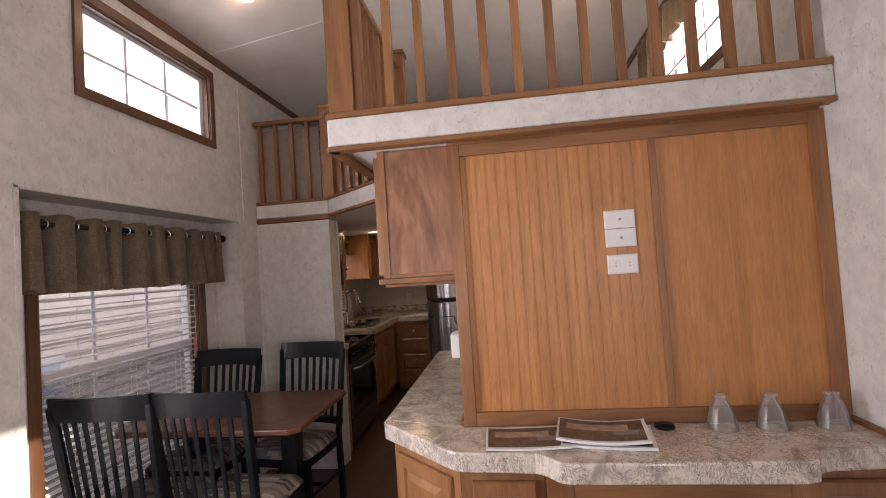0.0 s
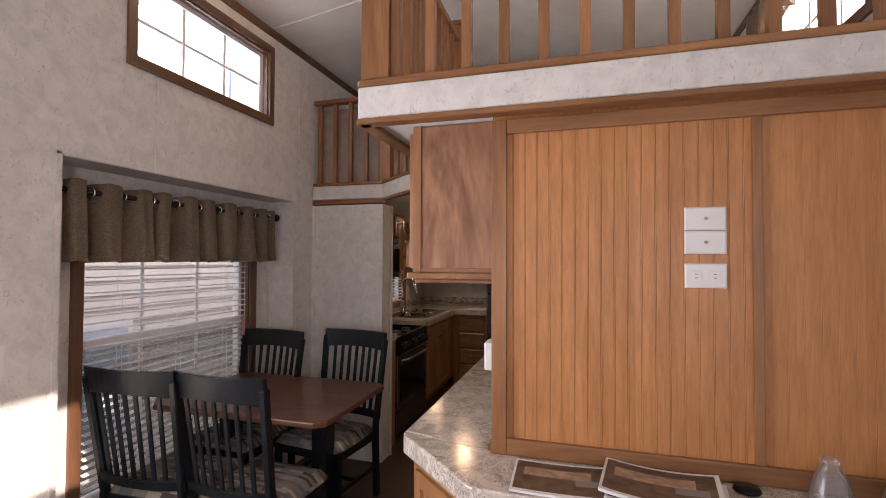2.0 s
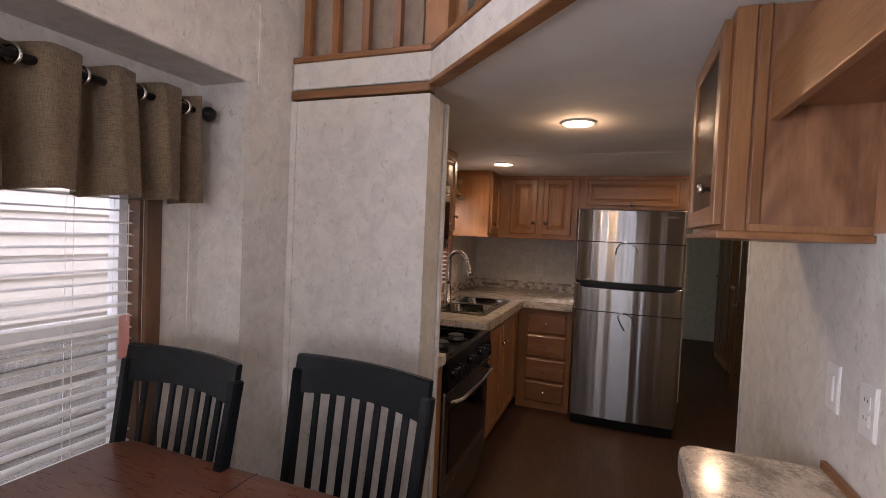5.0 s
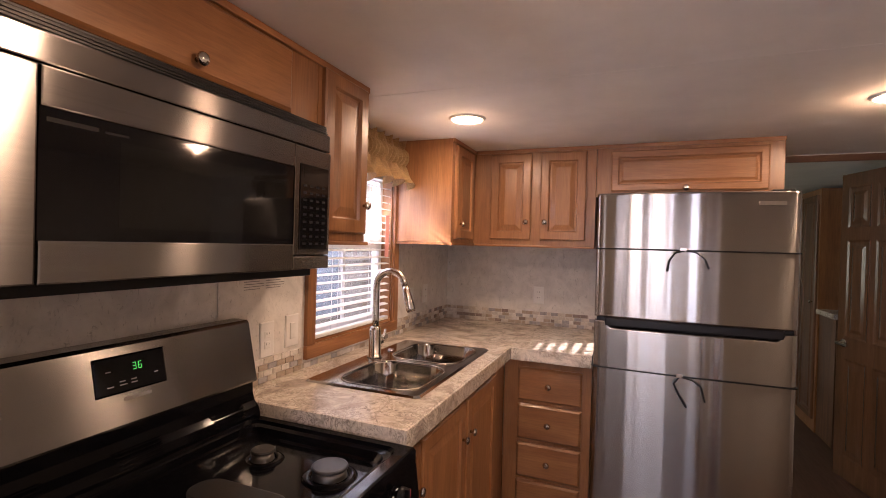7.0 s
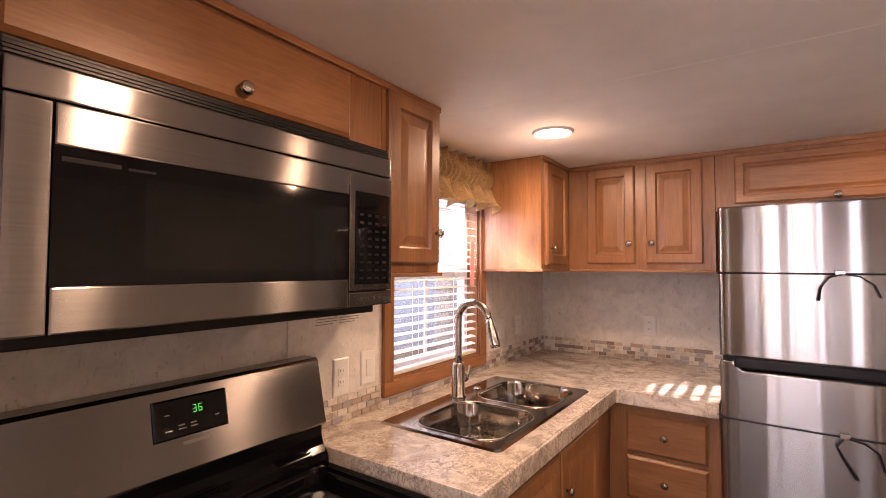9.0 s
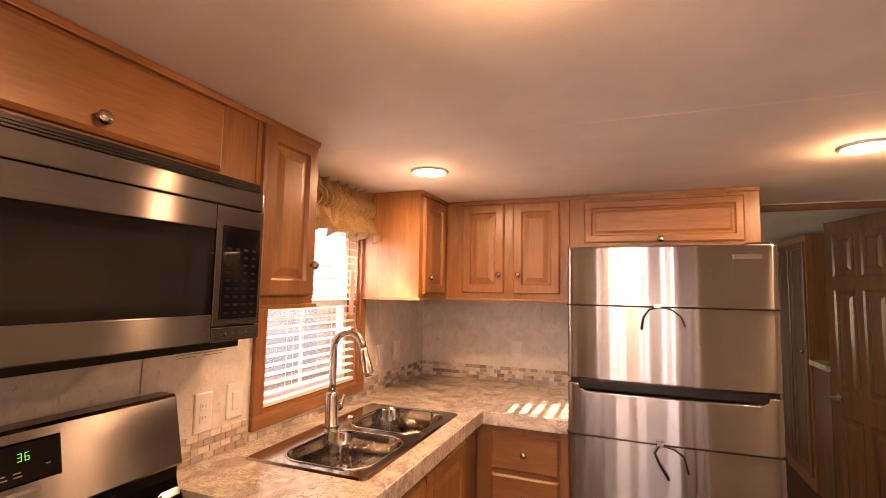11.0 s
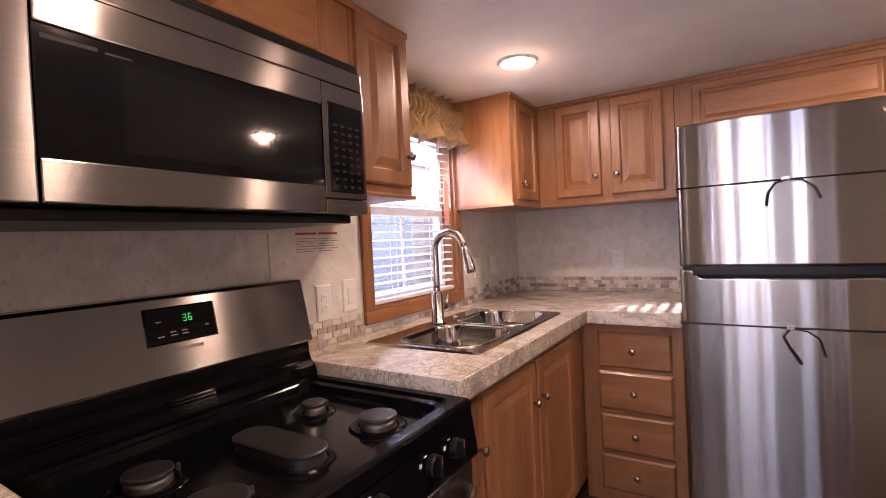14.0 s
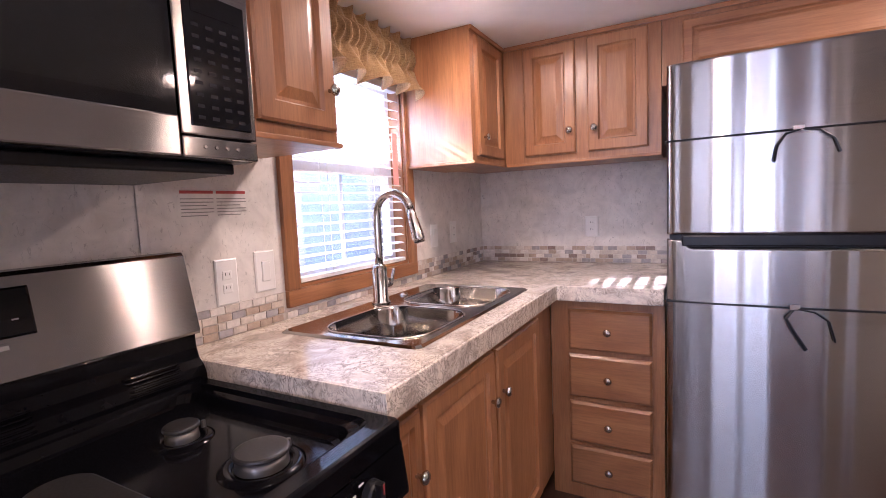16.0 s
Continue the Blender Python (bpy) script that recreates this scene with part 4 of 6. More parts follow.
for a, b in zip(rows, rows[1:]):
    for k in range(4):
        bm.faces.new((a[k], a[k + 1], b[k + 1], b[k]))
bmesh.ops.solidify(bm, geom=bm.faces[:], thickness=0.003)
part("cloth", bm, BURLAP, loft_curtain, "", True)

# ---- beadboard partition under the loft ----
panel = thing("partition_panel", (0.46, 1.79, 0.94), "orange-stained beadboard partition in an oak frame above the counter", "panel")
YP = 1.79
part("backing", B(-0.20, YP + 0.008, 0.916, XR, YP + 0.03, 2.0), BEAD, panel)
part("stile", B(-0.20, YP - 0.016, 0.916, -0.152, YP + 0.008, 1.98, 0.003), OAK["z"], panel)
part("stile", B(1.068, YP - 0.016, 0.916, XR - 0.001, YP + 0.008, 1.98, 0.003), OAK["z"], panel)
part("rail", B(-0.152, YP - 0.015, 0.916, 1.068, YP + 0.008, 0.968, 0.003), OAK["x"], panel)
part("rail", B(-0.152, YP - 0.015, 1.935, 1.068, YP + 0.008, 1.98, 0.003), OAK["x"], panel)
part("batten", B(0.535, YP - 0.012, 0.968, 0.560, YP + 0.008, 1.935, 0.003), OAK["z"], panel)


def boards(x0, x1, n, groove, depth):
    w = (x1 - x0) / n
    bm = bmesh.new()
    g = groove
    prof = [(0, 0.0), (w / 2 - g * 2.1, 0.0), (w / 2 - g * 1.4, depth), (w / 2 - g * 0.7, depth * 0.25), (w / 2, depth * 0.05), (w / 2 + g * 0.7, depth * 0.25), (w / 2 + g * 1.4, depth), (w / 2 + g * 2.1, 0.0), (w, 0.0)]
    a = [bm.verts.new((x, d, 0)) for x, d in prof]
    b = [bm.verts.new((x, d, 0.967)) for x, d in prof]
    for i in range(len(prof) - 1):
        bm.faces.new((a[i], a[i + 1], b[i + 1], b[i]))
    bmesh.ops.recalc_face_normals(bm, faces=bm.faces[:])
    mesh = bpy.data.meshes.new("board")
    bm.to_mesh(mesh)
    bm.free()
    mesh.materials.append(BEAD)
    for i in range(n):
        s = new("board", mesh)
        s.parent = panel
        s.location = (x0 + w * i - 0.46, 0.0, 0.968 - 0.94)


boards(-0.152, 0.535, 18, 0.0015, 0.0013)
boards(0.560, 1.068, 13, 0.0014, 0.0005)
plate("light_switch", (0.363, YP, 1.618), (1, 0, 0), (0, -1, 0), 0.108, 0.066, [("toggle", 0.054, 0.033)], "white single toggle plate on the beadboard")
plate("light_switch", (0.363, YP, 1.550), (1, 0, 0), (0, -1, 0), 0.108, 0.066, [("toggle", 0.054, 0.033)], "white single toggle plate on the beadboard")
m_out = thing("wall_outlet", (0.363, YP, 1.452), "white double outlet on the beadboard", "outlet")
part("cover", relief(0.108, 0.070, [(0.0, 0.003), (0.004, 0.006)], facing((0.363, YP, 1.452), (1, 0, 0), (0, -1, 0))), WHITE_PLASTIC, m_out)
for dx in (0.03, 0.078):
    mm = facing((0.363 + dx - 0.014, YP - 0.006, 1.472), (1, 0, 0), (0, -1, 0))
    s = part("socket", relief(0.028, 0.030, [(0.0, 0.0015), (0.003, 0.002)], mm), WHITE_PLASTIC, m_out)
    bm = relief(0.008, 0.002, [(0.0, 0.0004)], mm @ Matrix.Translation((0.010, 0.008, 0.002)))
    relief(0.008, 0.002, [(0.0, 0.0004)], mm @ Matrix.Translation((0.010, 0.019, 0.002)), bm)
    part("slot", bm, BLACK_PLASTIC, s)

# ---- peninsula: laminate top with a shaped front edge ----
top = thing("laminate_countertop", (0.3, 1.8, 0.849), "beige-grey granite-look laminate countertop with a stepped front edge", "countertop")
c1 = [(0.045, 1.54), (0.068, 1.528), (0.085, 1.49), (0.115, 1.455), (0.15, 1.447)]
c2 = [(0.785, 1.447), (0.825, 1.46), (0.845, 1.50), (0.87, 1.535), (0.90, 1.543)]
outline = [(-0.2, 1.786), (-0.535, 1.886), (-0.535, 1.870), (-0.525, 1.845), (-0.235, 1.562), (-0.21, 1.545), (-0.19, 1.54)] + c1 + c2 + [(XR, 1.545), (XR, 1.786)]
part("top", prism([(-0.203, 1.786), (-0.535, 1.786 + 0.10)] + outline[2:], 0.849, 0.914, 0.008), COUNTER, top)
rc = 0.05
strip = [(-0.203, 1.787), (-0.203, 3.40)] + [(-0.535 + rc - rc * math.sin(a), 3.40 - rc + rc * math.cos(a)) for a in (0.0, 0.5, 1.05, 1.5708)] + [(-0.535, 1.888)]
part("top", prism(strip, 0.849, 0.914, 0.008), COUNTER, top)
part("back_strip", B(-0.216, 1.80, 0.914, -0.203, 3.40, 0.932, 0.002), OAK["y"], top)
part("back_strip", B(XR - 0.014, 1.55, 0.914, XR, 1.775, 0.932, 0.002), OAK["y"], top)

base = thing("base_cabinet", (-0.37, 2.6, 0), "brown wooden base cabinet with raised-panel doors under the laminate top", "cabinet", "peninsula cabinets")
part("body", B(-0.50, 1.90, 0.0, -0.205, 3.36, 0.848), MAPLE["z"], base)
for i in range(3):
    front("door", base, (-0.50, 1.945 + 0.475 * (i + 1) - 0.02, 0.10), (0, -1, 0), (-1, 0, 0), 0.44, 0.71, RAISED, "z", (0.05, 0.62))
angled = thing("base_cabinet", (-0.33, 1.73, 0), "angled brown base cabinet with one raised-panel door", "cabinet", "peninsula cabinets")
part("body", prism([(-0.206, 1.897), (-0.50, 1.897), (-0.50, 1.885), (-0.206, 1.60)], 0.0, 0.848), MAPLE["z"], angled)
d = Vector((0.294, -0.285, 0)).normalized()
front("door", angled, Vector((-0.50, 1.885, 0.08)) + d * 0.04, d, (d.y, -d.x, 0), 0.33, 0.72, RAISED, "z", (0.29, 0.63))
side = thing("base_cabinet", (-0.09, 1.69, 0), "narrow brown base cabinet with a raised-panel door", "cabinet", "peninsula cabinets")
part("body", B(-0.205, 1.60, 0.0, 0.075, 1.786, 0.848), MAPLE["z"], side)
front("door", side, (-0.165, 1.60, 0.08), (1, 0, 0), (0, -1, 0), 0.21, 0.72, RAISED, "z", (0.18, 0.6))
hearth = thing("media_cabinet", (0.47, 1.63, 0), "brown wooden cabinet with a wide dark opening under the counter", "cabinet")
part("side_post", B(0.077, 1.50, 0.0, 0.155, 1.786, 0.848), OAK["z"], hearth)
part("side_post", B(0.767, 1.50, 0.0, 0.845, 1.786, 0.848), OAK["z"], hearth)
part("top_rail", B(0.156, 1.502, 0.76, 0.766, 1.786, 0.848), OAK["x"], hearth)
part("screen", B(0.156, 1.53, 0.05, 0.766, 1.56, 0.759), BLACK_GLASS, hearth)
last = thing("base_cabinet", (0.98, 1.69, 0), "narrow brown base cabinet beside the wall", "cabinet", "peninsula cabinets")
part("body", B(0.847, 1.60, 0.0, XR - 0.002, 1.786, 0.848), MAPLE["z"], last)
front("door", last, (0.875, 1.60, 0.08), (1, 0, 0), (0, -1, 0), 0.21, 0.72, RAISED, "z", (0.03, 0.6))

# things on the counter
shade = thing("lamp_shade", (0, 0, 0), "clear ribbed glass bell lamp shade standing on the counter", "lamp shade", "glass shades on the counter")
prof = [(0.058, 0.0), (0.0565, 0.012), (0.050, 0.045), (0.040, 0.085), (0.030, 0.106), (0.0245, 0.116), (0.0245, 0.126), (0.027, 0.130), (0.027, 0.141), (0.0245, 0.142)]
prof += [(r - 0.0028, z) for r, z in prof[::-1]]
bm = lathe(prof + prof[:1], None, 48)
for v in bm.verts:
    if 0.004 < v.co.z < 0.108:
        a = math.atan2(v.co.y, v.co.x)
        k = 1 + 0.03 * (1 if int(round(a / (2 * math.pi / 48))) % 2 else -1)
        v.co.x, v.co.y = v.co.x * k, v.co.y * k
part("bell", bm, SHADE_GLASS, shade, "", True)
shade.scale = (0.82, 0.82, 0.82)
shade.location = (0.680, 1.715, 0.9145)
copy_thing(shade, pose(0.835, 1.715, 0.9145, 0, 0, 20))
copy_thing(shade, pose(1.020, 1.71, 0.9145, 0, 0, 50))


def brochure(at, turn, w, d, thick, curl, label):
    ob = thing("magazine", (0, 0, 0), label, "magazine", "brochures on the counter")
    n = 10

    def sheet(x0, x1, y0, y1, lift, thk):
        bm = bmesh.new()
        rows = []
        for i in range(n + 1):
            x = x0 + (x1 - x0) * i / n
            z = lift + curl * (abs(x) / (w / 2)) ** 2
            rows.append([bm.verts.new((x, y, z + dz)) for y, dz in ((y0, 0), (y1, 0), (y1, thk), (y0, thk))])
        for a, b in zip(rows, rows[1:]):
            for k in range(4):
                bm.faces.new((a[k], b[k], b[(k + 1) % 4], a[(k + 1) % 4]))
        bm.faces.new(rows[0])
        bm.faces.new(rows[-1][::-1])
        bmesh.ops.recalc_face_normals(bm, faces=bm.faces[:])
        return bm

    part("page_block", sheet(-w / 2, w / 2, -d / 2, d / 2, 0, thick), PAPER, ob)
    part("cover_photo", sheet(-w / 2 + 0.007, w / 2 - 0.012, -d / 2 + 0.014, d / 2 - 0.012, thick, 0.0006), PRINT_DARK, ob, "dark printed photograph")
    part("photo_band", sheet(-w / 2 + 0.03, w / 2 - 0.06, 0.0, d / 2 - 0.05, thick + 0.0006, 0.0004), PRINT_TAN, ob, "tan printed band")
    part("print_line", sheet(w / 8, w / 2 - 0.03, -0.035, 0.0, thick + 0.0006, 0.0004), GREY_INK, ob)
    ob.matrix_basis = Matrix.Translation(at) @ pose(0, 0, 0, 0, 0, turn)
    return ob


brochure((0.025, 1.648, 0.9145), 2, 0.275, 0.20, 0.006, 0.004, "glossy brochure with a dark photo cover, lying under another")
brochure((0.275, 1.655, 0.9265), -8, 0.29, 0.21, 0.008, 0.012, "glossy brochure with white border and dark photo, curling at its edges")
brochure((0.29, 1.65, 0.9145), -9, 0.29, 0.21, 0.008, 0.003, "glossy brochure lying closed on the counter")
puck = thing("black_lid", (0.50, 1.735, 0.9145), "small round black plastic lid on the counter", "lid")
part("disc", lathe([(0, 0), (0.03, 0), (0.034, 0.004), (0.03, 0.012), (0.0, 0.013)], Matrix.Translation((0.50, 1.735, 0.9145)), 24), BLACK_PLASTIC, puck, "", True)

# ---- wall cabinets over the peninsula ----
YN = 1.835
upper = thing("wall_cabinet", (-0.35, 2.1, 1.47), "brown wall cabinet with a veneer end panel and a ribbed-glass door", "cabinet", "wall cabinets")
part("body", B(-0.472, YN + 0.012, 1.486, -0.203, 2.30, 1.998), MAPLE["z"], upper)
part("end_panel", B(-0.46, YN + 0.004, 1.50, -0.205, YN + 0.0125, 1.995), VENEER, upper, "wavy-grained veneer end panel")
part("end_stile", B(-0.490, YN - 0.002, 1.486, -0.461, YN + 0.012, 1.998, 0.002), MAPLE["z"], upper)
part("end_rail", B(-0.461, YN, 1.486, -0.205, YN + 0.011, 1.502, 0.002), MAPLE["x"], upper)
for ya, yb in ((YN + 0.013, 1.87), (2.26, 2.30)):
    part("face_stile", B(-0.485, ya, 1.486, -0.473, yb, 1.998), MAPLE["z"], upper)
part("light_rail", B(-0.508, YN - 0.014, 1.464, -0.203, 2.315, 1.486, 0.004), OAK["y"], upper)
part("under_rail", B(-0.488, YN + 0.012, 1.450, -0.203, 2.295, 1.4635, 0.003), OAK["y"], upper)


def glass_door(parent, y0, y1, z0, z1, knob_y, x=-0.485):
    f = 0.048
    bm = B(x - 0.019, y0, z0, x, y0 + f, z1, 0.003)
    door = part("door", bm, MAPLE["z"], parent)
    part("stile", B(x - 0.019, y1 - f, z0, x, y1, z1, 0.003), MAPLE["z"], door)
    for za, zb in ((z0, z0 + f), (z1 - f, z1)):
        part("rail", B(x - 0.0185, y0 + f, za, x, y1 - f, zb, 0.003), MAPLE["y"], door)
    part("glass", B(x - 0.012, y0 + f, z0 + f, x - 0.008, y1 - f, z1 - f), RIBBED_GLASS, door, "ribbed glass pane")
    part("knob", lathe(KNOB, facing((x - 0.017, knob_y, z0 + 0.09), (0, 1, 0), (-1, 0, 0)), 14), CHROME, door, "brushed nickel knob", True)


glass_door(upper, 1.875, 2.285, 1.50, 1.985, 2.262, -0.499)   # stands a finger's breadth ajar
far = thing("wall_cabinet", (-0.35, 3.4, 1.47), "brown wall cabinet with a ribbed-glass door beside an open niche", "cabinet", "wall cabinets")
part("body", B(-0.472, 3.255, 1.486, -0.203, 3.73, 1.998), MAPLE["z"], far)
part("end_panel", B(-0.442, 3.249, 1.503, -0.205, 3.256, 1.995), VENEER, far, "veneer end panel")
part("end_stile", B(-0.485, 3.243, 1.486, -0.443, 3.2555, 1.998, 0.002), MAPLE["z"], far)
part("end_batten", B(-0.437, 3.244, 1.503, -0.414, 3.2485, 1.998, 0.002), MAPLE["z"], far)
part("face_frame", B(-0.485, 3.256, 1.486, -0.473, 3.73, 1.998), MAPLE["z"], far)
part("light_rail", B(-0.500, 3.240, 1.468, -0.203, 3.745, 1.486, 0.004), OAK["y"], far)
glass_door(far, 3.275, 3.715, 1.50, 1.985, 3.34)
shelf = thing("wall_shelf", (-0.33, 2.78, 1.72), "brown wooden shelf with a deep front board between the wall cabinets", "shelf")
part("board", B(-0.39, 2.305, 1.765, -0.209, 3.24, 1.782), MAPLE["y"], shelf)
part("front_board", B(-0.408, 2.305, 1.735, -0.39, 3.24, 1.88, 0.003), MAPLE["y"], shelf)
part("back_panel", B(-0.2085, 2.305, 1.49, -0.203, 3.24, 1.995), VENEER, shelf)

detector = thing("gas_detector", (-0.22, 1.88, 1.12), "white plastic wall detector with a black slot", "detector")
part("case", B(-0.243, 1.865, 1.155, -0.204, 1.955, 1.25, 0.008), WHITE_PLASTIC, detector)
part("slot", B(-0.2445, 1.905, 1.175, -0.2425, 1.912, 1.23), BLACK_PLASTIC, detector)
plate("wall_outlet", (-0.20, 3.255, 1.06), (0, -1, 0), (-1, 0, 0), 0.07, 0.115, [("outlet", 0.035, 0.0575)], "white outlet plate above the counter")
plate("light_switch", (-0.20, 3.43, 1.06), (0, -1, 0), (-1, 0, 0), 0.07, 0.115, [("rocker", 0.035, 0.0575)], "white rocker switch plate above the counter")
batten(-0.205, 2.95, 0.94, 1.46, "x")
batten(-0.205, 4.258, 0.0, 1.99, "x")


# ---- ceiling lights ----
def ceiling_light(x, y, z, slope=0.0):
    ob = thing("ceiling_light", (x, y, z), "round white recessed ceiling light, lit warm", "ceiling light", "recessed ceiling lights")
    m = Matrix.Translation((x, y, z)) @ Matrix.Rotation(slope, 4, "Y")
    part("trim_ring", lathe([(0.066, -0.002), (0.069, -0.009), (0.079, -0.006), (0.084, 0.0), (0.066, -0.002)], m, 32), WHITE_PLASTIC, ob, "", True)
    part("lens", lathe([(0.0, -0.004), (0.066, -0.003)], m, 32), LAMP_GLOW, ob, "glowing warm lens")


for x, y, z, *powers in DOWNLIGHTS:
    ceiling_light(x, y, z)
for x, y in HIGH_LIGHTS:
    ceiling_light(x, y, ceiling_height(x) - 0.002, 0.147 if x < -0.435 else -0.147)
for a, b in (((-2.1, 5.15), (1.1, 5.15)), ((-0.62, 2.75), (1.1, 2.75))):
    tagged(part("trim", tube([(a[0], a[1], 2.0002), (b[0], b[1], 2.0002)], 0.0009, 6), CEIL), "thin seam strip on the low ceiling", "trim", "", "structure")

# ---- base run along the kitchen walls ----
RX, RY0, RY1 = -1.40, 3.965, 4.732   # range front, near and far side
CX, CY = -1.447, 5.950                 # front edges of the two counter legs
counter = thing("laminate_countertop", (-1.7, 5.6, 0.85), "beige-grey granite-look laminate countertop in an L with a thick front edge", "countertop")
SX0, SX1, SY0, SY1 = -1.955, -1.545, 5.02, 5.80
def slab_with_hole(outer, hole, z0, z1):
    """A flat slab with a square hole, as one closed body."""
    bm = bmesh.new()
    rings = [[[bm.verts.new((x, y, z)) for x, y in loop] for loop in (outer, hole)] for z in (z0, z1)]
    for z in (0, 1):
        es = []
        for loop in rings[z]:
            es += [bm.edges.new((loop[i], loop[(i + 1) % len(loop)])) for i in range(len(loop))]
        bmesh.ops.triangle_fill(bm, use_beauty=True, use_dissolve=False, edges=es)
    for k in (0, 1):
        a, b = rings[0][k], rings[1][k]
        for i in range(len(a)):
            j = (i + 1) % len(a)
            bm.faces.new((a[i], a[j], b[j], b[i]))
    bmesh.ops.recalc_face_normals(bm, faces=bm.faces[:])
    return bm


ell = [(KX + 0.002, RY1 + 0.012), (CX, RY1 + 0.012), (CX, CY), (-1.035, CY), (-1.035, YB - 0.002), (KX + 0.002, YB - 0.002)]
hole = [(SX0, SY0), (SX1, SY0), (SX1, SY1), (SX0, SY1)]
part("top", slab_with_hole(ell, hole, 0.868, 0.9139), COUNTER, counter)
part("front_edge", B(CX, RY1 + 0.012, 0.852, CX + 0.012, CY, 0.9141, 0.004), COUNTER, counter)
part("front_edge", B(CX + 0.012, CY - 0.012, 0.852, -1.035, CY, 0.9141, 0.004), COUNTER, counter)
part("end_edge", B(KX + 0.002, RY1 + 0.004, 0.868, CX + 0.012, RY1 + 0.012, 0.914, 0.002), COUNTER, counter)
gap = thing("filler_cabinet", (-1.7, 3.88, 0), "narrow filler cabinet with a laminate top between wall and range", "cabinet")
part("body", B(KX + 0.01, 3.756, 0.0, -1.42, 3.957, 0.866), MAPLE["z"], gap)
part("top", B(KX + 0.01, 3.757, 0.867, -1.405, 3.959, 0.914, 0.004), COUNTER, gap)

sink_base = thing("base_cabinet", (-1.75, 5.3, 0), "brown wooden sink cabinet with raised-panel doors", "cabinet", "kitchen base cabinets")
bm = B(-1.505, RY1 + 0.014, 0.09, -1.475, CY + 0.03, 0.85)
B(KX + 0.01, RY1 + 0.014, 0.0, -1.54, CY + 0.03, 0.70, 0, bm)
part("body", bm, MAPLE["z"], sink_base)
for y0, y1, k in ((4.757, 4.887, 0.105), (4.905, 5.315, 0.375), (5.335, 5.76, 0.035)):
    front("door", sink_base, (-1.475, y0, 0.12), (0, 1, 0), (1, 0, 0), y1 - y0, 0.70, RAISED if y1 - y0 > 0.2 else [(0.0, 0.013), (0.005, 0.019), (0.028, 0.019), (0.033, 0.010), (0.038, 0.010), (0.052, 0.017)], "z", (k, 0.56))
drawer_base = thing("base_cabinet", (-1.25, 6.3, 0), "brown wooden base cabinet with four drawers", "cabinet", "kitchen base cabinets")
bm = B(-1.473, 5.982, 0.0, -1.035, 6.0, 0.85)
B(-1.473, 6.0, 0.0, -1.035, YB - 0.01, 0.85, 0, bm)
part("body", bm, MAPLE["z"], drawer_base)
for z0, z1 in ((0.645, 0.815), (0.445, 0.625), (0.250, 0.425), (0.065, 0.232)):
    front("drawer", drawer_base, (-1.398, 5.982, z0), (1, 0, 0), (0, -1, 0), 0.32, z1 - z0, SLAB, "x", (0.1575, (z1 - z0) / 2))


# ---- sink and tap ----
def rounded(x0, y0, x1, y1, r, z, bm, n=6):
    out = []
    for cx, cy, a0 in ((x1 - r, y1 - r, 0), (x0 + r, y1 - r, 90), (x0 + r, y0 + r, 180), (x1 - r, y0 + r, 270)):
        for i in range(n + 1):
            a = radians(a0 + 90 * i / n)
            out.append(bm.verts.new((cx + r * math.cos(a), cy + r * math.sin(a), z)))
    return out


def ring_points(x0, y0, x1, y1, r, z, n=6):
    out = []
    for cx, cy, a0 in ((x1 - r, y1 - r, 0), (x0 + r, y1 - r, 90), (x0 + r, y0 + r, 180), (x1 - r, y0 + r, 270)):
        for i in range(n + 1):
            a = radians(a0 + 90 * i / n)
            out.append(Vector((cx + r * math.cos(a), cy + r * math.sin(a), z)))
    return out


sink = thing("kitchen_sink", (-1.74, 5.41, 0.92), "stainless double-bowl drop-in sink", "sink")
bowls = ((-1.888, 5.025, -1.552, 5.383), (-1.888, 5.432, -1.552, 5.79))
bm = bmesh.new()
ox0, oy0, ox1, oy1 = -1.985, 4.985, -1.515, 5.83
outer = rounded(ox0, oy0, ox1, oy1, 0.02, 0.915, bm, 3)
inner = rounded(ox0 + 0.008, oy0 + 0.008, ox1 - 0.008, oy1 - 0.008, 0.016, 0.921, bm, 3)
for i in range(len(outer)):
    j = (i + 1) % len(outer)
    bm.faces.new((outer[i], outer[j], inner[j], inner[i]))
rings = [rounded(*b, 0.09, 0.921, bm) for b in bowls]
edges = []
for loop in [inner] + rings:
    for i in range(len(loop)):
        e = bm.edges.get((loop[i], loop[(i + 1) % len(loop)])) or bm.edges.new((loop[i], loop[(i + 1) % len(loop)]))
        edges.append(e)
bmesh.ops.triangle_fill(bm, use_beauty=True, use_dissolve=False, edges=edges)
bmesh.ops.recalc_face_normals(bm, faces=bm.faces[:])
part("rim", bm, SINK_STEEL, sink)
